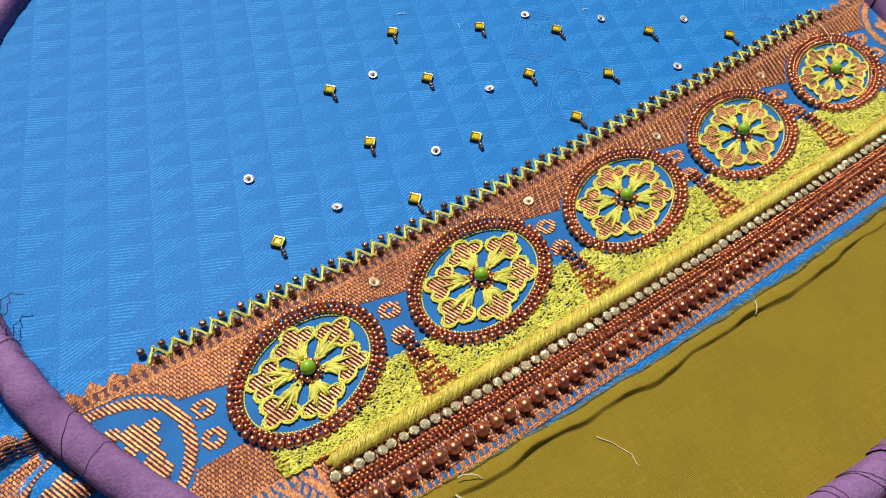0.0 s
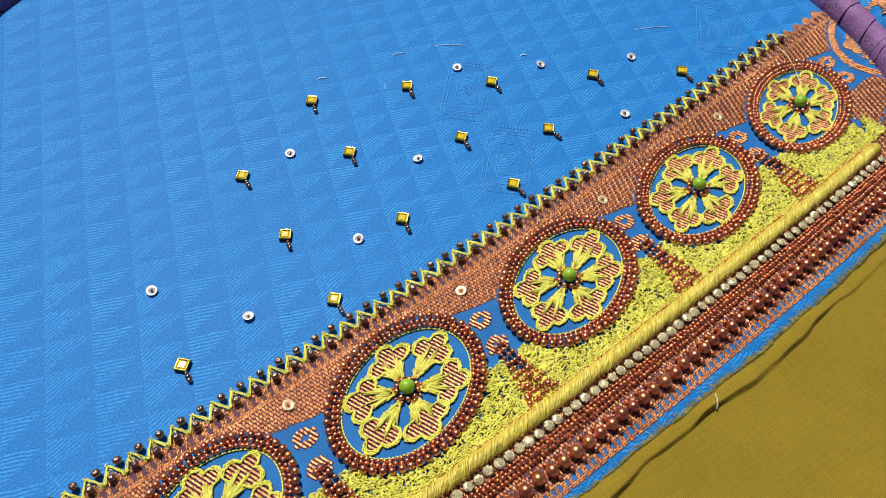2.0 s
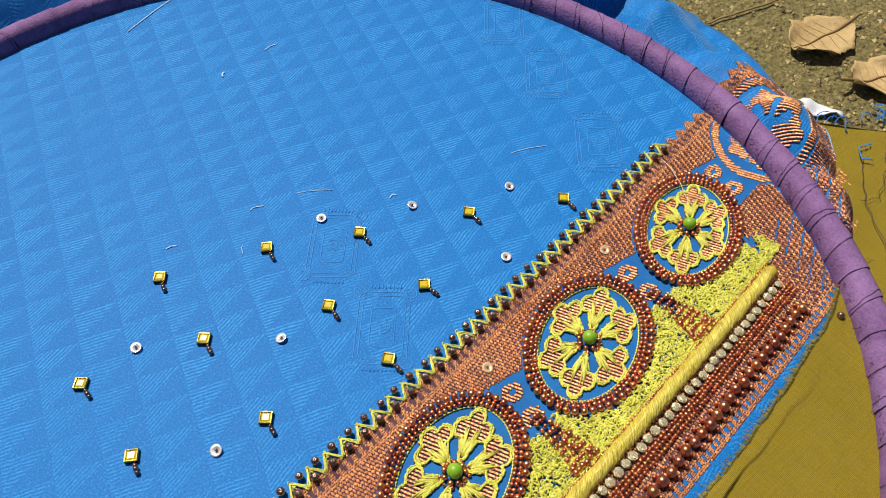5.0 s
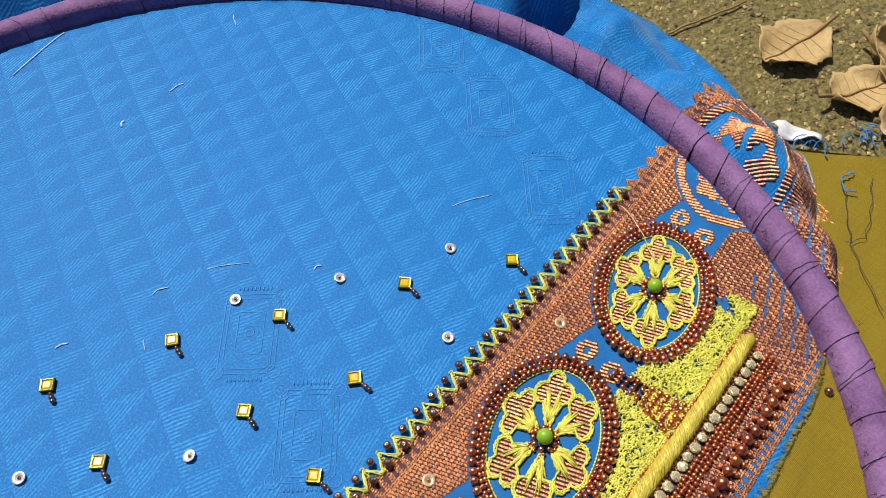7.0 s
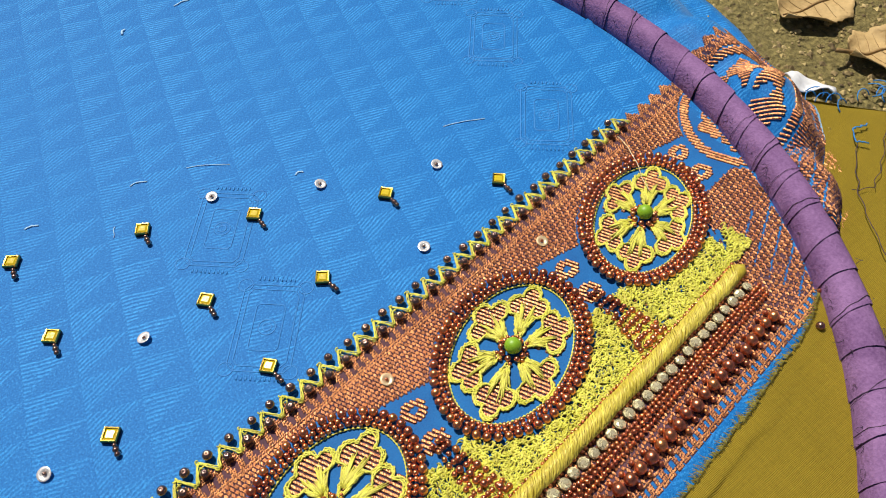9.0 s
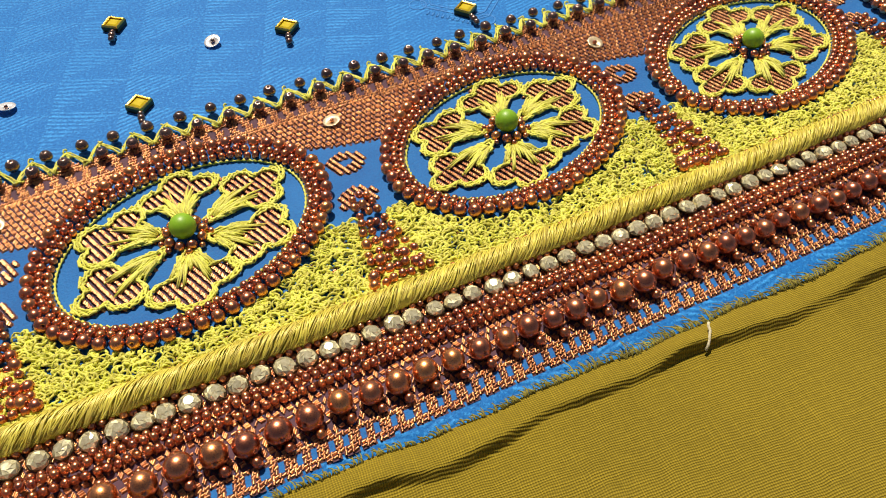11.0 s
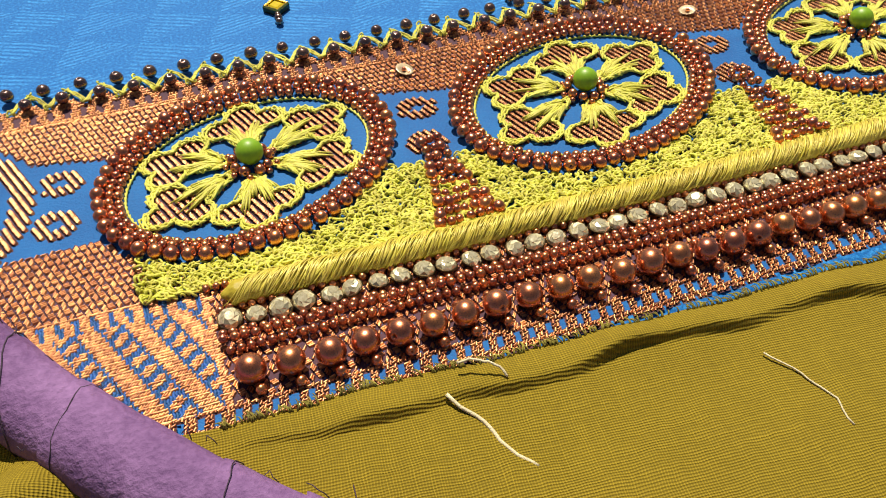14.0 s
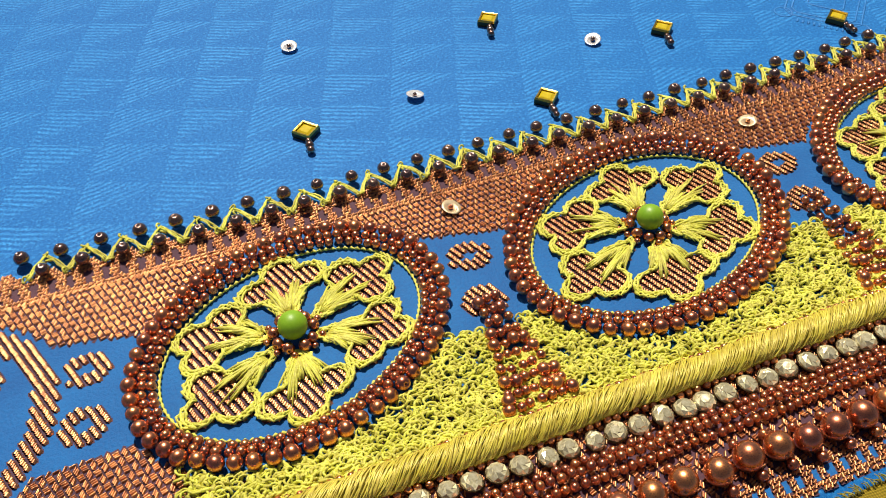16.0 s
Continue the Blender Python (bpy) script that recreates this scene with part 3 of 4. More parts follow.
# ---- olive cloth ----
def olive():
    root = thing("olive_cloth", (10, -6, GROUND), "olive green plain-weave cotton with a rolled raw edge", "cloth")
    b = Bulk()
    xs = np.linspace(-3.4, 24.4, 280)
    ss = np.r_[np.linspace(0, 0.72, 46), 0.82, np.linspace(1, 6.5, 24)]
    v, f, ok = [], [], []
    for x in xs:
        roll = max(0.0, min(1, (x + 1.2) / 2.0)) * max(0.12, min(1, (19 - x) / 5))
        wide = 1 + 0.14 * math.sin(x * 1.1) + 0.1 * math.sin(x * 2.7 + 1)
        tall = (0.095 + 0.03 * math.sin(x * 1.7 + 2) + 0.025 * math.sin(x * 4.3)) * roll
        for s in ss:
            q = s / wide
            if q < 0.34:
                z = 0.05 + tall * math.sin(math.pi / 2 * q / 0.34)
            elif q < 0.45:
                z = 0.05 + tall * (0.5 + 0.5 * math.cos(math.pi * (q - 0.34) / 0.11)) - 0.03 * roll * (q - 0.34) / 0.11
            else:
                z = 0.05 - 0.03 * roll * max(0.0, 1 - (q - 0.45) / 1.5) - 0.022 * (s - 0.5) + 0.02 * math.sin(x * 0.9 + s) * min(1, s)
            y = hem_y(x) - s
            v.append((x, y, z))
            ok.append(math.hypot(x - RC[0], y - RC[1]) < 16.5)
    n = len(ss)
    for i in range(len(xs) - 1):
        for j in range(n - 1):
            q = (i * n + j, i * n + j + 1, (i + 1) * n + j + 1, (i + 1) * n + j)
            if any(ok[c] for c in q):
                f.append(q)
    b.add(v, f)
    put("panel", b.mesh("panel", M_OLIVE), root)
    # loose part outside the ring, lying in folds
    b = Bulk()
    angs, dist = np.linspace(radians(-149), radians(-12), 250), np.r_[16.4, np.linspace(16.6, 20, 30), np.linspace(20.4, 28, 20)]
    v, f = [], []
    for a in angs:
        for d in dist:
            s = d - 16.4
            g = 0.9 * math.sin(a * 15 + 0.5) + 0.5 * math.sin(a * 26 + 2 + 0.1 * d) + 0.25 * math.sin(a * 55)
            west = 1.0 if a < radians(-100) else 0.15
            z = -0.15 - 0.4 * max(0.0, min(1.0, (math.degrees(a) + 60) / 15)) - 0.10 * s + (0.25 * g + 0.28 * math.sin(a * 64 + 1)) * west * min(1, s / 0.9)
            if a < radians(-118):
                z += 0.30 * math.cos(a * 74 + 0.6) * min(1, s / 1.2) * min(1, (radians(-118) - a) * 5)
            if a < radians(-112):
                z += 0.22 * math.exp(-(((s - 0.7) / 0.7) ** 2)) * min(1, (radians(-112) - a) * 6)
            x, y = RC[0] + d * math.cos(a), RC[1] + d * math.sin(a)
            v.append((x, y, max(z, GROUND + 0.13 + 0.06 * g * west + 0.03 * math.sin(x * 1.3) + 0.03 * math.sin(y * 1.9))))
    n = len(dist)
    for i, (x, y, z) in enumerate(v):
        edge = -0.33 + -1.717 * (x - 28.49) + 0.06 * math.sin(x * 1.9)
        if y > edge and x > 18:
            v[i] = (x, edge, z)
    f = [(i * n + j, i * n + j + 1, (i + 1) * n + j + 1, (i + 1) * n + j) for i in range(len(angs) - 1) for j in range(n - 1)]
    f = [q for q in f if len({v[c][:2] for c in q}) == 4 and len({round(v[c][1] - -1.717 * v[c][0], 3) for c in q}) > 1]
    b.add(v, f)
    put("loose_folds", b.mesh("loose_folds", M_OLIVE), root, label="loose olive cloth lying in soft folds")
    return root


OLIVE = olive()


# ---- ring ----
def ring():
    root = thing("embroidery_ring", (RC[0], RC[1], GROUND), "round frame wrapped in purple cotton tape, bound with dark thread", "embroidery frame")
    wraps, per = 104, 6
    key = [(-0.50, -0.38), (-0.56, -0.12), (-0.52, 0.14), (-0.42, 0.36), (-0.30, 0.46), (-0.12, 0.50), (0.10, 0.48), (0.32, 0.42), (0.48, 0.28), (0.56, 0.06), (0.54, -0.18), (0.42, -0.36), (0.10, -0.44), (-0.25, -0.44)]
    z0, slim = 0.10, 0.86
    r = random.Random(5)
    for w in range(wraps):
        lean = r.uniform(0.15, 0.55)
        grow = r.uniform(0.985, 1.03)
        b = Bulk()
        v = []
        for i in range(per + 1):
            for n, (p, q) in enumerate(key):
                a = 2 * math.pi * (w + (i / per) * 1.12 + lean * p) / wraps
                k = grow * (1.045 - 0.075 * i / per) + 0.012 * math.sin(2.1 * n + w * 1.7 + i * 0.6)
                d = 16.42 + 0.13 * math.cos(a + 0.26) + p * k * slim
                v.append((RC[0] + d * math.cos(a), RC[1] + d * math.sin(a), z0 + q * k))
        n = len(key)
        b.add(v, [(i * n + j, i * n + (j + 1) % n, (i + 1) * n + (j + 1) % n, (i + 1) * n + j) for i in range(per) for j in range(n)])
        wrap = put("tape_wrap", b.mesh("tape_wrap", M_PURPLE), root)
        if r.random() < 0.45:
            continue
        pts = []
        skew = r.uniform(-0.3, 0.5)
        for j in range(29):
            p, q = key[j // 2 % n] if j % 2 == 0 else tuple((np.array(key[j // 2 % n]) + key[(j // 2 + 1) % n]) / 2)
            a = 2 * math.pi * (w + 0.15 + (lean + skew) * p + 0.015 * math.sin(j * 1.3 + w)) / wraps
            k = 1.065
            d = 16.42 + 0.13 * math.cos(a + 0.26) + p * k * slim
            pts.append((RC[0] + d * math.cos(a), RC[1] + d * math.sin(a), z0 + q * k))
        b = Bulk()
        b.add(*tube(pts, r.uniform(0.005, 0.011), 5))
        put("binding_thread", b.mesh("binding_thread", M_DARKTHREAD), wrap, label="dark binding thread")
    return root


RING = ring()


# ---- medallions ----
def ellipse(k, inset, step):
    """Places at even steps along medallion k's edge, moved inward."""
    a, b = MEDAL[k][2] - inset, MEDAL[k][3] - inset
    t = np.linspace(0, 2 * math.pi, 721)
    p, q = a * np.cos(t), b * np.sin(t)
    s = np.r_[0, np.cumsum(np.hypot(np.diff(p), np.diff(q)))]
    n = max(8, round(s[-1] / step))
    u = np.linspace(0, s[-1], n, endpoint=False)
    return [on_medal(k, pp, qq) for pp, qq in zip(np.interp(u, s, p), np.interp(u, s, q))]


def petal_outline(k, w, n=44, swell=1.0):
    a, b = MEDAL[k][2] * 0.73, MEDAL[k][3] * 0.69
    out = []
    for i in range(n):
        psi = 2 * math.pi * i / n
        r = petal_edge(math.atan2(math.sin(psi), math.cos(psi))) * swell
        u, v = 0.66 + r * math.cos(psi), r * math.sin(psi)
        e, g = math.cos(radians(w)), math.sin(radians(w))
        out.append(on_medal(k, a * (e * u - g * v), b * (g * u + e * v)))
    return out


def medallion(k):
    cx, cy = MEDAL[k][:2]
    root = thing("flower_medallion", (cx, cy, 0), "oval of copper beads round a lime-stitched flower with a green bead", "embroidered medallion", "medallions along the border")
    r = random.Random(20 + k)
    for x, y in ellipse(k, 0.11, 0.222):
        bead(root, x + r.uniform(-0.012, 0.012), y + r.uniform(-0.012, 0.012), 0.13, 0.215, name="rim_bead")
    for inset, z, d in ((0.255, 0.115, 0.135), (0.365, 0.085, 0.135)):
        for x, y in ellipse(k, inset, 0.138):
            bead(root, x + r.uniform(-0.01, 0.01), y + r.uniform(-0.01, 0.01), z + r.uniform(-0.01, 0.02), d, name="seed_bead")
    b = Bulk()
    pts = ellipse(k, 0.445, 0.045)
    b.add(*tube([(x, y, 0.02 + 0.02 * (i % 2)) for i, (x, y) in enumerate(pts)], [0.010 + 0.018 * (i % 2) for i in range(len(pts))], 5, True))
    put("rim_stitching", b.mesh("rim_stitching", M_LIME), root)
    for w in PETALS:
        b = Bulk()
        twist, swell = r.uniform(-3, 3), r.uniform(1.05, 1.13)
        for lay in range(4):
            pts = petal_outline(k, w + twist, 72, swell * (1.05 - 0.045 * lay))
            b.add(*tube([(x + r.uniform(-0.018, 0.018), y + r.uniform(-0.018, 0.018), 0.03 + 0.03 * ((i + lay) % 2) + r.uniform(0, 0.015)) for i, (x, y) in enumerate(pts)], [0.011 + 0.011 * (i % 2) + r.uniform(0, 0.007) for i in range(len(pts))], 5, True))
        petal = put("petal_outline", b.mesh("petal_outline", M_LIME), root, label="lime chain-stitched petal outline")
        a, bb = MEDAL[k][2] * 0.73, MEDAL[k][3] * 0.69
        e, g = math.cos(radians(w + twist)), math.sin(radians(w + twist))
        b = Bulk()
        for i in range(66):
            off = r.uniform(-1, 1)
            notch = abs(abs(off) - 0.42) < 0.16
            reach = r.uniform(0.16, 0.30) + (r.uniform(0.12, 0.24) if notch else 0)
            line = []
            for q in range(5):
                f = q / 4
                u, v = 0.30 + reach * f, off * (0.05 + (0.22 if notch else 0.19) * f * min(1, reach / 0.3))
                x, y = on_medal(k, a * (e * u - g * v), bb * (g * u + e * v))
                line.append((x + r.uniform(-0.01, 0.01), y + r.uniform(-0.01, 0.01), 0.03 + 0.045 * math.sin(math.pi * f) + 0.02 * r.random()))
            b.add(*tube(line, [0.010, 0.017, 0.019, 0.016, 0.008], 5))
        put("satin_stitches", b.mesh("satin_stitches", M_LIME), petal)
    put("centre_bead", B_GREEN, root, (cx, cy, 0.25), (0.2, 0.1, 0), (0.39, 0.39, 0.39), "matt leaf-green bead")
    for i in range(9):
        a = 2 * math.pi * i / 9 + r.uniform(-0.1, 0.1)
        bead(root, cx + 0.265 * math.cos(a), cy + 0.265 * math.sin(a), 0.1, 0.165, name="seed_bead")
    for i in range(9):
        a = 2 * math.pi * (i + 0.5) / 9 + r.uniform(-0.1, 0.1)
        bead(root, cx + 0.37 * math.cos(a), cy + 0.34 * math.sin(a), 0.06, 0.10, name="seed_bead")


for k in range(1, 6):
    medallion(k)


# ---- bead wedges between the medallions ----
def wedge(k):
    x0 = (MEDAL[k][0] + MEDAL[k + 1][0]) / 2 - 0.12
    y0 = (MEDAL[k][1] + MEDAL[k + 1][1]) / 2
    root = thing("bead_wedge", (x0, y0 - 1.2, 0), "spreading wedge of small copper beads on lime stitching", "bead cluster", "bead wedges between medallions")
    r = random.Random(40 + k)
    low = warp(x0, -1.86)
    top = y0 - 0.42
    rows = 10
    for i in range(rows):
        f = i / (rows - 1)
        y = top + (low - top) * f
        half = 0.12 + 0.30 * f ** 1.4
        n = max(2, round(2 * half / 0.135))
        xm = x0 - 0.04 * f
        for j in range(n + 1):
            x = xm - half + 2 * half * j / n
            bead(root, x + r.uniform(-0.02, 0.02), y + r.uniform(-0.02, 0.02), 0.1 + r.uniform(-0.02, 0.04), 0.135 if r.random() < 0.75 else 0.185)
    for sx in (-1, 1):
        bead(root, x0 - 0.1 + sx * 0.33, low + 0.12, 0.12, 0.2)


for k in range(1, 5):
    wedge(k)


# ---- lime looped filling ----
def filling():
    r = random.Random(11)
    root = thing("looped_stitching", (10, -1.6, 0), "dense lime green looped thread filling below the medallions", "stitching", kind="stuff")
    b = Bulk()
    made = 0
    while made < 8200:
        x = r.uniform(-1.75, 22.2)
        v = r.uniform(-1.98, -0.45)
        y = warp(x, v)
        if any(inside(k, x, y) < 1.0 for k in range(1, 6)):
            continue
        j = min(range(1, 5), key=lambda i: abs(x - (MEDAL[i][0] + MEDAL[i + 1][0]) / 2))
        mx = (MEDAL[j][0] + MEDAL[j + 1][0]) / 2 - 0.12
        if v > -0.75 and not (0.26 < abs(x - mx) < 0.9 and v < -0.62):
            continue
        if abs(x - mx) < 0.2 and v > -1.1:
            continue
        if x < -0.9 and v > -1.2 - 0.5 * (x + 1.75):
            continue
        if x > 21.6 and v > -1.75 + 0.9 * (x - 21.6):
            continue
        a0, rad, span = r.uniform(0, 6.28), r.uniform(0.035, 0.10), r.uniform(1.2, 3.8)
        pts = []
        for i in range(7):
            a = a0 + span * i / 6
            pts.append((x + rad * math.cos(a), y + rad * math.sin(a) * 0.8, 0.03 + 0.06 * math.sin(math.pi * i / 6) + 0.01 * r.random()))
        b.add(*tube(pts, r.uniform(0.012, 0.022), 5))
        made += 1
    put("thread_loops", b.mesh("thread_loops", M_LIME), root, kind="stuff")
    b = Bulk()
    for off in (-1.955, -1.90):
        pts = []
        for i in range(int(23.5 / 0.05)):
            x = -1.2 + i * 0.05
            pts.append((x, warp(x, off) + r.uniform(-0.006, 0.006), 0.04 + 0.008 * (i % 2)))
        b.add(*tube(pts, [0.028 + 0.012 * (i % 2) for i in range(len(pts))], 6))
    put("chain_line", b.mesh("chain_line", M_LIME), root)


filling()


# ---- beaded zigzag ----
def zigzag():
    r = random.Random(13)
    root = thing("beaded_zigzag", (10, 2.5, 0), "lime thread zigzag with dark copper beads in and between its points", "beaded edging")
    b = Bulk()
    n = int(27.1 / TOOTH)
    for i in range(n):
        x = -2.88 + i * TOOTH
        for e in (-1, 1):
            for lay in range(3):
                side = (lay - 1) * 0.032
                line = []
                for q in range(7):
                    f = q / 6
                    px = x + 0.03 + e * TOOTH * 0.5 * (1 - f) + side * (1 - 0.6 * f)
                    line.append((px + r.uniform(-0.012, 0.012), warp(x, 2.37 + 0.43 * f) + r.uniform(-0.012, 0.012), 0.03 + 0.05 * math.sin(math.pi * (0.15 + 0.8 * f)) + 0.012 * lay * r.random()))
                b.add(*tube(line, [0.012 + 0.005 * (q % 2) for q in range(7)], 5))
        # loose loops of thread at the point and at the foot
        for lx, lv in ((x + 0.03, 2.80), (x + 0.06, 2.68), (x, 2.60), (x - 0.20, 2.42), (x - 0.27, 2.40)):
            a0, rad = r.uniform(0, 6), r.uniform(0.03, 0.055)
            b.add(*tube([(lx + rad * math.cos(a0 + 4 * q / 6), warp(lx, lv) + rad * math.sin(a0 + 4 * q / 6), 0.06 + 0.03 * math.sin(q)) for q in range(7)], 0.017, 5))
    put("zigzag_thread", b.mesh("zigzag_thread", M_LIME), root, label="lime chain-stitched zigzag")
    for i in range(n):
        x = -3.13 + i * TOOTH + r.uniform(-0.025, 0.025)
        bead(root, x, warp(x, 2.75) + r.uniform(-0.02, 0.02), 0.14, 0.215, B_DARK, False)
        x = -2.88 + i * TOOTH + r.uniform(-0.025, 0.025)
        bead(root, x, warp(x, 2.43) + r.uniform(-0.02, 0.02), 0.15, 0.21, B_DARK, False)


zigzag()


# ---- straight trims ----
def row_of_seeds(v, step, d, z, x0, x1, label):
    r = random.Random(int(-v * 1000))
    root = thing("seed_bead_row", (10, v, 0), label, "bead row", "seed bead rows")
    n = int((x1 - x0) / step)
    for i in range(n):
        x = x0 + i * step
        bead(root, x + r.uniform(-0.012, 0.012), warp(x, v) + r.uniform(-0.012, 0.012), z + r.uniform(-0.008, 0.012), d)


def piping():
    root = thing("yellow_piping", (10, -2.2, 0), "translucent yellow tinsel piping wound in fine slanting ribs", "piping")
    r = random.Random(29)
    n = 500
    b = Bulk()
    pts, rad = [], []
    for i in range(n):
        x = -0.85 + 22.3 * i / (n - 1)
        end = min(1.0, (i + 1) / 5, (n - i) / 5)
        pts.append((x, warp(x, -2.19) + 0.01 * math.sin(x * 2.3), 0.12))
        rad.append(0.178 * end * (0.95 + 0.05 * math.sin(x * 5.2) + 0.04 * math.sin(x * 11)))
    b.add(*tube(pts, rad, 12, flat=0.85))
    put("core", b.mesh("core", M_TUBE), root)
    b = Bulk()
    for i in range(1700):
        x = -0.55 + 21.6 * i / 1699 + r.uniform(-0.05, 0.05)
        k = 0.178 * (0.99 + 0.05 * math.sin(x * 5.2) + 0.04 * math.sin(x * 11)) * r.uniform(0.97, 1.06)
        slant, line = r.uniform(0.35, 0.75), []
        for q in range(8):
            a = -0.3 + (math.pi + 0.6) * q / 7
            px = x + slant * (q / 7 - 0.5)
            line.append((px, warp(px, -2.19) - k * math.cos(a), 0.12 + 0.9 * k * math.sin(a)))
        b.add(*tube(line, r.uniform(0.005, 0.013), 4))
    put("tinsel", b.mesh("tinsel", M_TINSEL), root, label="fine slanting yellow tinsel threads", kind="stuff")


def rhinestones():
    root = thing("rhinestone_chain", (10, -2.6, 0), "chain of clear faceted stones in small cups", "rhinestone trim")
    # facets are separate islands, so each gets its own painted glint tone
    b = Bulk()
    rings = [[(rr * math.cos(2 * math.pi * (j + tw) / 8), rr * math.sin(2 * math.pi * (j + tw) / 8), z) for j in range(8)] for rr, z, tw in ((0.5, 0.0, 0), (0.5, 0.14, 0), (0.40, 0.30, 0.5), (0.22, 0.40, 0))]
    for lo, hi in zip(rings, rings[1:]):
        for j in range(8):
            q = (j + 1) % 8
            b.add([lo[j], lo[q], hi[j]], [(0, 1, 2)])
            b.add([lo[q], hi[q], hi[j]], [(0, 1, 2)])
    b.add(rings[-1], [tuple(range(8))])
    gem = b.mesh("stone", M_CRYSTAL, smooth=False)
    b = Bulk()
    b.add(*tube([(0.5 * math.cos(a), 0.5 * math.sin(a), 0.06) for a in np.linspace(0, 2 * math.pi, 12, endpoint=False)], 0.06, 5, True))
    cup = b.mesh("cup", M_AGED)
    r = random.Random(17)
    for i in range(73):
        x = -0.82 + i * 0.303 + r.uniform(-0.02, 0.02)
        y = warp(x, -2.56) + r.uniform(-0.02, 0.02)
        s = r.uniform(0.25, 0.29)
        turn = (r.uniform(-0.3, 0.3), r.uniform(-0.3, 0.3), r.uniform(0, 6))
        st = put("stone", gem, root, (x, y, 0.06), turn, (s, s, s))
        c = new("cup", cup)
        c.parent = st


def large_beads():
    root = thing("large_bead_row", (10, -3.45, 0), "row of large copper pearl beads with tiny beads between", "bead row")
    r = random.Random(19)
    x = -0.74
    while x < 20.9:
        d = 0.375 - 0.0055 * x + r.uniform(-0.012, 0.012)
        y = warp(x, -3.43) + r.uniform(-0.035, 0.035)
        bead(root, x, y, d / 2, d, B_LARGE, name="large_bead")
        bead(root, x + 0.05, y - 0.12 - d * 0.3, 0.09, 0.14, name="small_bead")
        bead(root, x - 0.02, y + 0.11 + d * 0.3, 0.09, 0.13, name="small_bead")
        x += 1.15 * d + r.uniform(-0.02, 0.02)


row_of_seeds(-2.0, 0.118, 0.105, 0.07, -1.0, 21.5, "fine line of golden brown seed beads beside lime thread")
piping()
row_of_seeds(-2.38, 0.125, 0.11, 0.07, -0.9, 21.4, "fine line of brown seed beads under yellow piping")
rhinestones()
row_of_seeds(-2.76, 0.122, 0.12, 0.08, -0.95, 21.4, "line of red-brown seed beads beside clear stones")
row_of_seeds(-2.87, 0.127, 0.12, 0.14, -0.95, 21.4, "raised line of red-brown seed beads")
row_of_seeds(-3.0, 0.12, 0.12, 0.08, -0.9, 21.3, "line of red-brown seed beads above large beads")
large_beads()


# ---- stones and sequins scattered on the blue ----
def square_stone(x, y, turn, hang):
    root = thing("square_stone", (x, y, 0), "yellow square stone in a gold setting with two hanging dark beads", "sewn stone", "square stones on the blue silk")
    b = Bulk()
    h, w = 0.165, 0.035
    v, f = [], []
    for s, z in ((h, 0.0), (h * 1.02, 0.10), (h * 0.94, 0.135), (h - w, 0.13), (h - w, 0.09)):
        v += [(s, s, z), (-s, s, z), (-s, -s, z), (s, -s, z)]
    for i in range(4):
        f += [(i * 4 + j, i * 4 + (j + 1) % 4, (i + 1) * 4 + (j + 1) % 4, (i + 1) * 4 + j) for j in range(4)]
    b.add(v, f)
    me = b.mesh("setting", M_GOLD, smooth=False)
    me.materials.append(M_AGED)
    for i, p in enumerate(me.polygons):
        p.material_index = 1 if i < 4 else 0
    put("setting", me, root, (x, y, 0.005), (0, 0, turn), label="gold rim with blackened sides")
    b = Bulk()
    g = h - w
    b.add([(g, g, 0.09), (-g, g, 0.09), (-g, -g, 0.09), (g, -g, 0.09), (g * 0.6, g * 0.6, 0.125), (-g * 0.6, g * 0.6, 0.125), (-g * 0.6, -g * 0.6, 0.125), (g * 0.6, -g * 0.6, 0.125)],
          [(0, 1, 5, 4), (1, 2, 6, 5), (2, 3, 7, 6), (3, 0, 4, 7), (4, 5, 6, 7)])
    put("stone", b.mesh("stone", M_STONE, smooth=False), root, (x, y, 0.005), (0, 0, turn), label="opaque yellow stone")
    for d, s in ((0.265, 0.11), (0.375, 0.15), (0.485, 0.13)):
        bead(root, x + d * math.cos(hang), y + d * math.sin(hang), 0.075, s, B_DARK)


STONES = [(1.33, 4.01), (5.40, 3.25), (5.52, 5.88), (8.44, 4.29), (5.69, 8.55), (8.72, 7.34), (11.76, 5.70), (11.75, 3.27), (14.10, 4.27), (9.05, 9.94), (11.84, 8.57), (14.11, 7.0), (16.93, 5.17), (19.34, 3.45)]
for i, (x, y) in enumerate(STONES):
    r = random.Random(60 + i)
    square_stone(x, y, radians(45 + r.uniform(-10, 8)), radians(-100 + r.uniform(-12, 14)))


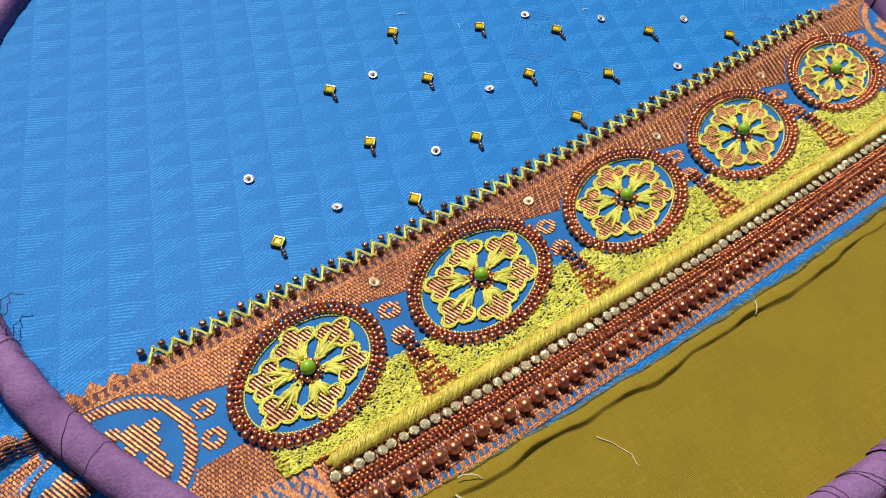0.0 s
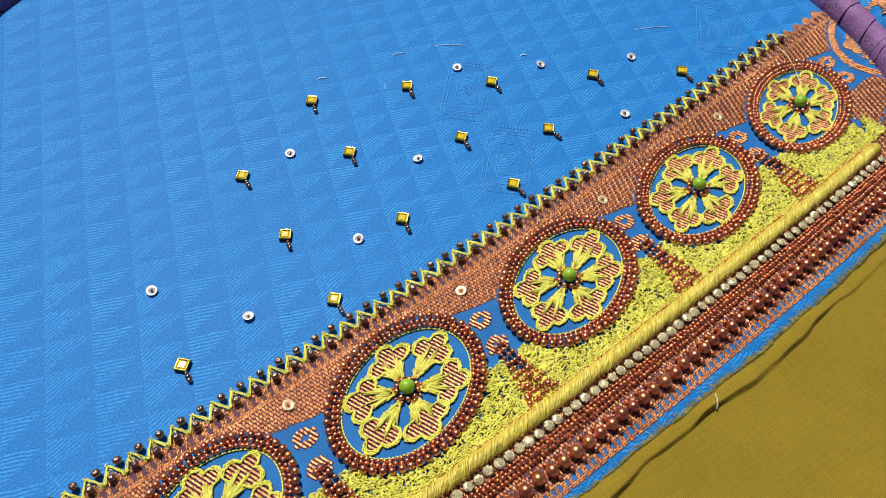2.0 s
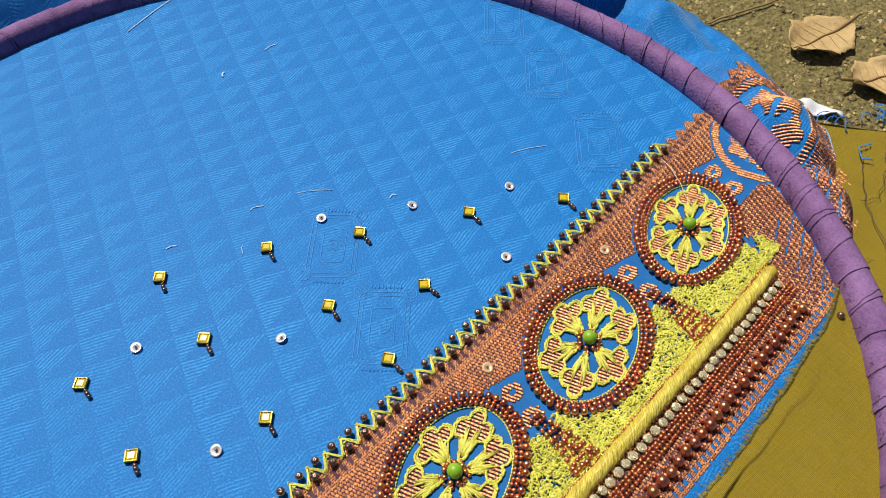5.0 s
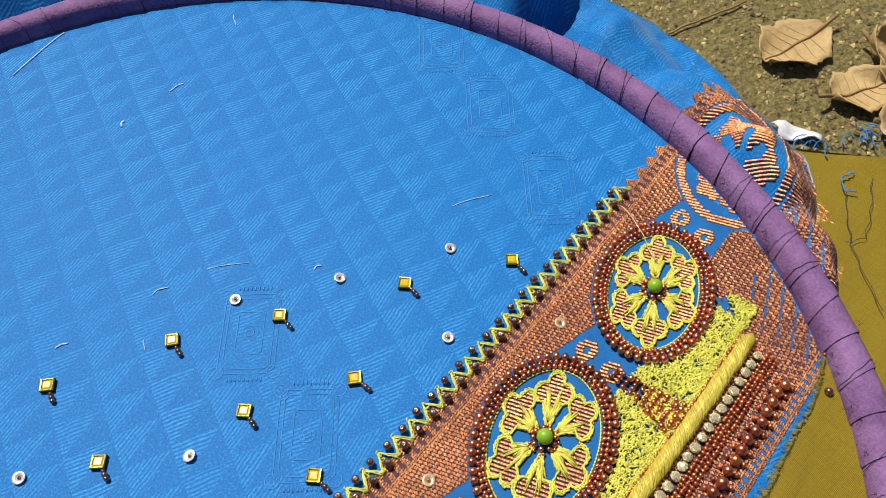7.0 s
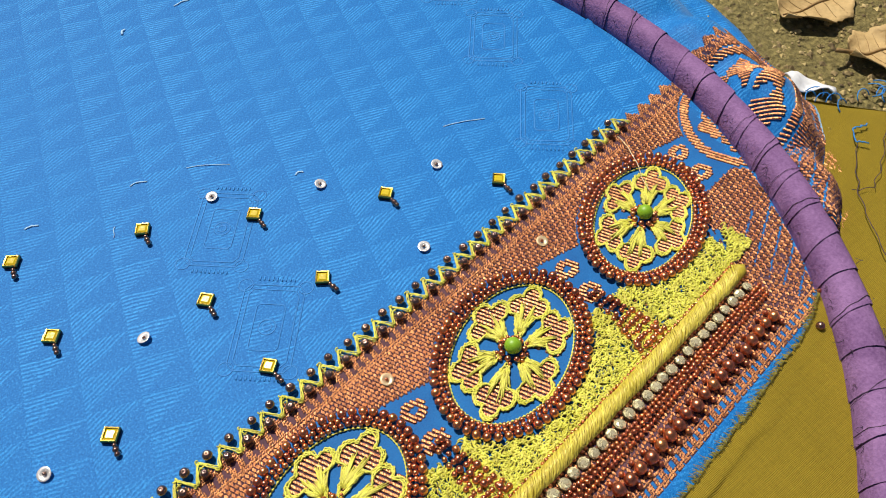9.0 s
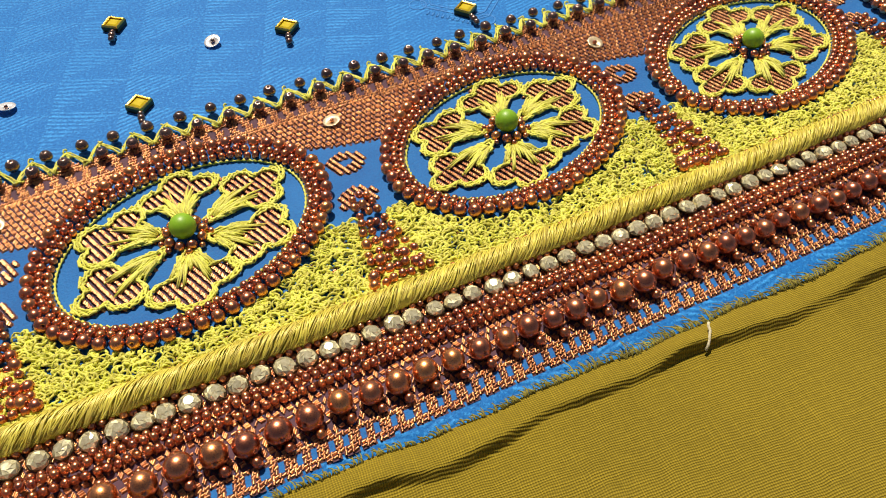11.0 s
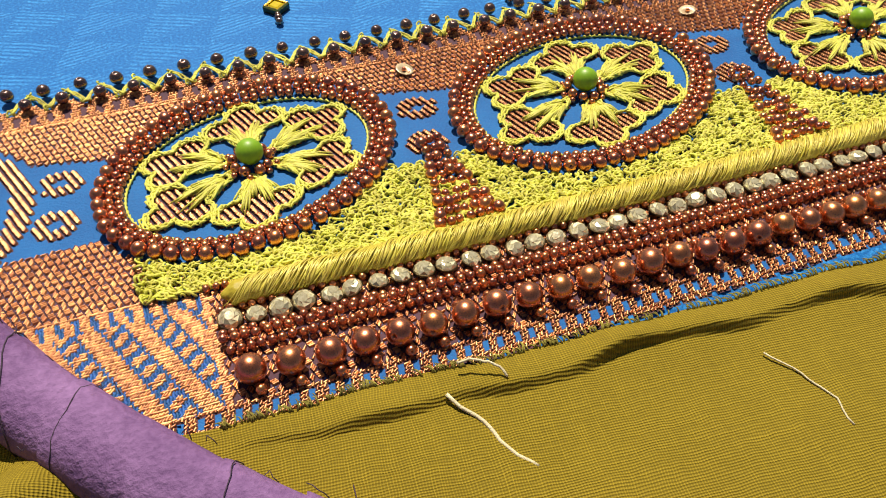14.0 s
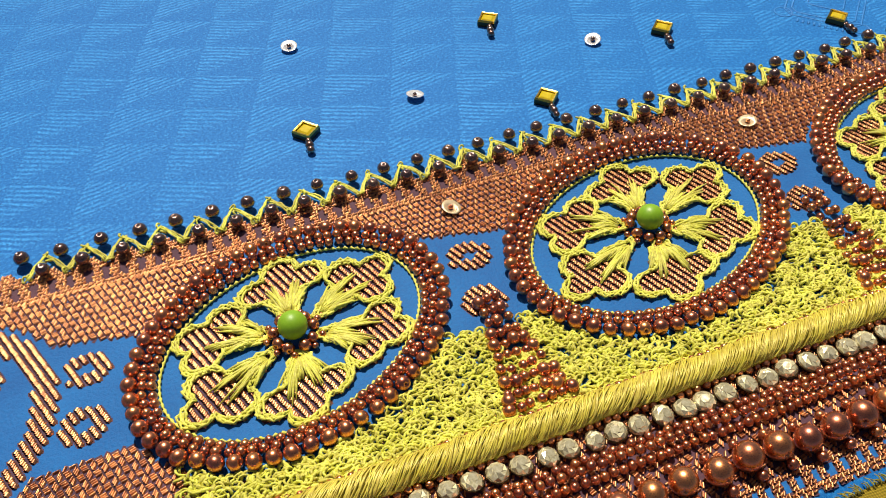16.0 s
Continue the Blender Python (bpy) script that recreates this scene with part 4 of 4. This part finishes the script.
def sequin(x, y, d, pale):
    r = random.Random(int(x * 100))
    name = "silver_sequin" if not pale else "cream_sequin"
    root = thing(name, (x, y, 0), "silver cup sequin held by a tiny bead" if not pale else "cream cup sequin held by a tiny bead on copper weave", "sequin", "sequins on the blue silk" if not pale else "sequins on the border")
    b = Bulk()
    v, f, n = [], [], 14
    for rr, z in ((0.12, 0.0), (0.32, 0.03), (0.5, 0.14), (0.5, 0.17), (0.32, 0.06), (0.12, 0.03)):
        v += [(rr * math.cos(2 * math.pi * j / n), rr * math.sin(2 * math.pi * j / n), z) for j in range(n)]
    for i in range(6):
        k = (i + 1) % 6
        f += [(i * n + j, i * n + (j + 1) % n, k * n + (j + 1) % n, k * n + j) for j in range(n)]
    b.add(v, f)
    put("disc", b.mesh("disc", M_SEQUIN if not pale else M_CREAM), root, (x, y, 0.03), (r.uniform(-0.25, 0.25), r.uniform(-0.25, 0.25), 0), (d, d, d))
    bead(root, x, y, 0.075, 0.08, B_DARK if not pale else B_UNIT, False)


for x, y in [(1.74, 6.54), (3.35, 4.23), (18.57, 4.99), (7.29, 8.45), (7.05, 4.50), (10.19, 5.84), (13.69, 8.26), (15.94, 6.63), (16.45, 3.25)]:
    sequin(x, y, 0.31, False)
for x, y in [(2.82, 1.44), (8.19, 1.36), (13.38, 1.21), (18.62, 1.33)]:
    sequin(x, y, 0.30, True)


# ---- woven rectangles in the silk ----
def woven_motif(cx, cy, turn):
    b = Bulk()
    c, q = math.cos(turn), math.sin(turn)

    def line(pts, w, closed=True):
        b.add(*tube([(cx + c * p - q * g, cy + q * p + c * g, 0.004) for p, g in pts], 1.2 * w, 5, closed, 0.14))

    for h, w in ((1.15, 0.72), (1.02, 0.60), (0.62, 0.34)):
        line([(h * 0.86, w), (h, w * 0.8), (h, -w * 0.8), (h * 0.86, -w), (-h * 0.86, -w), (-h, -w * 0.8), (-h, w * 0.8), (-h * 0.86, w)], 0.016)
    for p, g, rr in ((1.12, 0.72, 0.17), (1.12, -0.72, 0.17), (-1.12, 0.72, 0.17), (-1.12, -0.72, 0.17), (0, 0, 0.2), (0, 0, 0.1)):
        line([(p + rr * math.cos(a), g + rr * math.sin(a)) for a in np.linspace(0, 6.283, 16, endpoint=False)], 0.014)
    for side in (-1, 1):
        for i in range(9):
            g = -0.42 + i * 0.105
            line([(side * 1.26, g), (side * 1.38, g)], 0.02, False)
    put("woven_rectangle", b.mesh("woven_rectangle", M_BLUETHREAD), CLOTH, label="tone-on-tone woven rectangle with corner rings")


for x, y in ((23.55, 7.6), (22.1, 4.2), (24.7, 10.6), (12.35, 4.15), (13.29, 7.25)):
    woven_motif(x, y, radians(42))


# ---- loose threads and odd beads ----
def strand(name, pts, w, material, label, category="thread", wob=0.03, seed=1, steps=14):
    r = random.Random(seed)
    p = np.array(pts, float)
    t = np.linspace(0, len(p) - 1, steps)
    fine = np.stack([np.interp(t, range(len(p)), p[:, i]) for i in range(3)], 1)
    fine[:, :2] += [(wob * math.sin(1.1 * i + seed) * r.random(), wob * math.cos(1.3 * i + seed) * r.random()) for i in range(steps)]
    b = Bulk()
    b.add(*tube(fine, w, 6))
    me = b.mesh(name, material, origin=tuple(fine[0]))
    ob = new(name, me)
    ob.location = Vector(tuple(fine[0])) * CM
    tagged(ob, label, category)


CREAM = "loose cream cotton thread lying on olive cloth"
strand("cream_thread", [(1.16, -4.50, 0.12), (1.38, -4.80, 0.05), (1.50, -5.05, 0.03), (1.62, -5.40, 0.02), (1.80, -5.62, 0.0)], 0.024, M_THREAD, CREAM, seed=2)
strand("cream_thread", [(1.42, -4.22, 0.22), (1.62, -4.30, 0.27), (1.78, -4.40, 0.26), (1.92, -4.58, 0.16)], 0.016, M_THREAD, CREAM, seed=3)
strand("cream_thread", [(4.86, -5.28, 0.05), (5.10, -5.70, 0.03), (5.24, -6.05, 0.03), (5.22, -6.41, 0.03)], 0.012, M_THREAD, CREAM, seed=4)
strand("cream_thread", [(11.05, -4.88, 0.25), (10.95, -5.0, 0.2), (10.84, -5.14, 0.08)], 0.02, M_THREAD, CREAM, seed=5, steps=6)
strand("cream_thread", [(22.75, 2.2, 0.1), (22.45, 1.6, 0.25), (22.1, 1.0, 0.16), (21.7, 0.4, 0.14)], 0.011, M_THREAD, "loose cream thread trailing across a medallion", seed=6)
strand("dark_thread", [(-5.63, 4.9, 0.66), (-5.56, 5.4, 0.68), (-5.35, 5.75, 0.66), (-5.1, 5.86, 0.6), (-4.9, 5.66, 0.55)], 0.013, M_DARKTHREAD, "curled end of dark thread on the purple ring", wob=0.06, seed=7, steps=20)
strand("dark_thread", [(-5.7, 5.0, 0.66), (-5.35, 5.35, 0.70), (-5.2, 5.75, 0.6)], 0.012, M_DARKTHREAD, "curled end of dark thread on the purple ring", wob=0.06, seed=8, steps=14)
strand("olive_thread", [(27.9, -2.3, -0.52), (26.9, -2.8, -0.5), (26.2, -3.25, -0.5), (25.4, -4.0, -0.48), (24.6, -4.8, -0.4)], 0.012, M_DARKTHREAD, "dark thread lying on olive cloth", wob=0.06, seed=9, steps=26)
strand("olive_thread", [(28.8, -2.7, -0.5), (27.6, -3.2, -0.5), (26.6, -3.5, -0.5), (26.1, -3.1, -0.5)], 0.011, M_DARKTHREAD, "dark thread lying on olive cloth", wob=0.06, seed=10, steps=22)
strand("blue_thread", [(28.7, -2.2, -0.48), (28.2, -2.0, -0.45), (27.8, -2.3, -0.48), (28.0, -2.6, -0.46)], 0.02, M_BLUETHREAD, "snarl of blue thread on olive cloth", wob=0.07, seed=12, steps=40)
LINT = "pale scrap of lint on blue silk"
for i, (x0, y0, x1, y1, w) in enumerate([(19.73, 5.9, 20.76, 5.3, 0.016), (14.6, 20.4, 16.9, 20.9, 0.035), (17.44, 15.83, 17.96, 15.76, 0.03), (15.5, 15.74, 15.7, 15.9, 0.05), (15.69, 7.38, 15.93, 7.30, 0.03), (12.39, 10.12, 12.81, 9.94, 0.022), (13.81, 9.62, 14.7, 8.9, 0.014), (9.76, 10.71, 10.05, 10.59, 0.03), (11.2, 8.9, 11.4, 9.2, 0.012), (20.9, 16.6, 21.2, 17.1, 0.02)]):
    strand("lint", [(x0, y0, 0.012), ((x0 + x1) / 2 + 0.02, (y0 + y1) / 2 + 0.05, 0.02), (x1, y1, 0.012)], w * 0.8, M_LINT, LINT, "lint", 0.02, 30 + i, 8)


def lone_bead(x, y, z, d, me, label):
    root = thing("loose_bead", (x, y, z - d / 2), label, "bead")
    bead(root, x, y, z, d, me)


lone_bead(21.21, -4.71, 0.12, 0.20, B_DARK, "single dark bead caught on the olive edge")
lone_bead(22.07, -4.2, 0.1, 0.12, B_UNIT, "tiny bead at the border's end")


def fray():
    """Broken threads along the olive raw edge."""
    r = random.Random(23)
    b = Bulk()
    for i in range(1500):
        x = r.uniform(-1.2, 22.2)
        if x < 8 and r.random() < 0.35:
            continue
        y = hem_y(x)
        a = radians(r.uniform(50, 130))
        ln = r.uniform(0.05, 0.17) * (1 if x < 9 else r.choice((1, 1.2, 2.0)))
        pts = []
        for q in range(4):
            f = q / 3
            pts.append((x + ln * (f - 0.3) * math.cos(a + 0.5 * f), y + ln * (f - 0.3) * math.sin(a + 0.5 * f), 0.055 + 0.04 * math.sin(2.5 * f)))
        b.add(*tube(pts, [0.013, 0.011, 0.009, 0.005], 4))
    put("frayed_edge", b.mesh("frayed_edge", M_OLIVETHREAD), OLIVE, label="frayed olive threads", kind="stuff")


fray()


# ---- on the ground ----
def dry_leaf(x, y, length, width, turn, curl, seed):
    r = random.Random(seed)
    root = thing("dry_leaf", (x, y, GROUND), "curled dry brown leaf lying on rough ground", "leaf", "dry leaves on the ground")
    n, m = 22, 12
    c, s = math.cos(turn), math.sin(turn)

    def at(u, v):
        half = width / 2 * math.sin(math.pi * min(1, u * 0.94 + 0.03)) ** 0.75 * (1 + 0.07 * math.sin(u * 19 + seed) + 0.05 * math.sin(u * 41 + v))
        p, q = (u - 0.5) * length, v * half
        z = 0.12 + curl * v * v * (0.6 + 0.4 * math.sin(u * 5 + seed)) + 0.35 * curl * (2 * u - 1) ** 2 + 0.05 * math.sin(u * 13 + v * 3 + seed)
        return x + c * p - s * q, y + s * p + c * q, GROUND + 0.03 + max(0.03, z)

    b = Bulk()
    v = [at(i / (n - 1), -1 + 2 * j / (m - 1)) for i in range(n) for j in range(m)]
    b.add(v, [(i * m + j, (i + 1) * m + j, (i + 1) * m + j + 1, i * m + j + 1) for i in range(n - 1) for j in range(m - 1)])
    ob = put("blade", b.mesh("blade", M_LEAF), root)
    sol = ob.modifiers.new("thickness", "SOLIDIFY")
    sol.thickness = 0.0003
    b = Bulk()
    mid = [np.array(at(u, 0)) + (0, 0, 0.02) for u in np.linspace(0.02, 0.97, 16)]
    tip = mid[-1] + np.array((c, s, 0.35)) * 0.55
    b.add(*tube([*mid, (mid[-1] + tip) / 2, tip], [0.02 + 0.003 * i for i in range(18)], 6))
    put("stalk", b.mesh("stalk", M_VEIN), root, label="brown leaf stalk")
    for i in range(5):
        for side in (-1, 1):
            u = 0.2 + 0.14 * i
            b = Bulk()
            b.add(*tube([np.array(at(u - 0.10 * f, side * 0.8 * f)) + (0, 0, 0.012) for f in np.linspace(0, 1, 6)], [0.008, 0.008, 0.007, 0.006, 0.005, 0.003], 5))
            put("vein", b.mesh("vein", M_VEIN), root)


dry_leaf(32.7, 1.75, 3.0, 2.3, radians(-15), 0.35, 1)
dry_leaf(32.0, -0.85, 2.2, 1.9, radians(150), 0.45, 2)
dry_leaf(33.6, -1.7, 3.2, 1.8, radians(70), 0.8, 3)
dry_leaf(31.4, -2.5, 2.0, 1.4, radians(20), 0.5, 4)


def scrap():
    b = Bulk()
    v, f = [], []
    for i in range(9):
        for j in range(5):
            u, w = i / 8, j / 4
            x = 28.95 + 0.62 * u - 0.35 * w + 0.05 * math.sin(7 * u + 3 * w)
            y = 0.62 - 1.15 * u - 0.45 * w + 0.04 * math.sin(9 * w)
            v.append((x, y, GROUND + 0.2 + 0.12 * math.sin(5 * u + 4 * w) + 0.05 * math.sin(11 * u)))
    f = [(i * 5 + j, (i + 1) * 5 + j, (i + 1) * 5 + j + 1, i * 5 + j + 1) for i in range(8) for j in range(4)]
    b.add(v, f)
    ob = new("paper_scrap", b.mesh("paper_scrap", M_PAPER, origin=(29, 0, GROUND)))
    ob.location = Vector((29, 0, GROUND)) * CM
    sol = ob.modifiers.new("thickness", "SOLIDIFY")
    sol.thickness = 0.0004
    tagged(ob, "crumpled white scrap on rough ground", "paper")


scrap()
r = random.Random(77)
b = Bulk()
for i in range(14):
    x, y = r.uniform(28.8, 31.0), 0
    y = -0.9 - (x - 29) * 0.75 + r.uniform(-0.3, 0.3)
    a = r.uniform(0, 6.28)
    b.add(*tube([(x + 0.5 * f * math.cos(a + 2 * f), y + 0.5 * f * math.sin(a + 2 * f), GROUND + 0.12 + 0.15 * math.sin(3 * f)) for f in np.linspace(0, 1, 8)], 0.018, 5))
tagged(new("thread_tangle", b.mesh("thread_tangle", M_BLUETHREAD)), "tangle of blue thread ends on rough ground", "thread")
strand("twig", [(30.6, 5.4, GROUND + 0.1), (32.0, 4.8, GROUND + 0.16), (33.9, 4.1, GROUND + 0.1)], 0.04, M_VEIN, "thin dark twig on rough ground", "twig", 0.1, 21)


def grit():
    r = random.Random(31)
    b = Bulk()
    for i in range(5200):
        x, y = r.uniform(25.5, 42), r.uniform(-7, 16)
        s = r.choice((0.03, 0.045, 0.06, 0.08, 0.12))
        pts = [(s * r.uniform(0.7, 1.3), 0, 0), (-s * r.uniform(0.7, 1.3), 0, 0), (0, s * r.uniform(0.7, 1.3), 0), (0, -s * r.uniform(0.7, 1.3), 0), (0, 0, s * r.uniform(0.5, 0.9)), (0, 0, -s * 0.5)]
        a = r.uniform(0, 6.28)
        c, q = math.cos(a), math.sin(a)
        b.add([(x + c * p - q * g, y + q * p + c * g, GROUND + 0.02 + h) for p, g, h in pts], [(0, 2, 4), (2, 1, 4), (1, 3, 4), (3, 0, 4), (2, 0, 5), (1, 2, 5), (3, 1, 5), (0, 3, 5)])
    ob = new("grit", b.mesh("grit", M_PEBBLE, smooth=False))
    tagged(ob, "loose brown grit and sand on the ground", "grit", kind="stuff")


grit()


def ring_fibres():
    """Loose fibres of the tape along the ring's edges."""
    r = random.Random(91)
    b = Bulk()
    for i in range(420):
        a = radians(r.uniform(-60, 75) if i % 3 else r.uniform(170, 235))
        side = r.choice((-1, 1))
        d = 16.42 + 0.13 * math.cos(a + 0.26) + side * r.uniform(0.38, 0.49)
        z = 0.1 + r.uniform(-0.1, 0.36)
        ln = r.uniform(0.06, 0.28)
        t = a + math.pi / 2 * r.choice((-1, 1)) + r.uniform(-0.9, 0.9)
        pts = []
        for q in range(5):
            f = q / 4
            pts.append((RC[0] + d * math.cos(a) + ln * f * math.cos(t + f * r.uniform(-1, 1)) + side * 0.03 * f * math.cos(a), RC[1] + d * math.sin(a) + ln * f * math.sin(t + f * r.uniform(-1, 1)) + side * 0.03 * f * math.sin(a), z + 0.08 * math.sin(3 * f)))
        b.add(*tube(pts, 0.006, 4))
    put("frayed_fibres", b.mesh("frayed_fibres", M_DARKTHREAD), RING, label="dark loose fibres", kind="stuff")


ring_fibres()
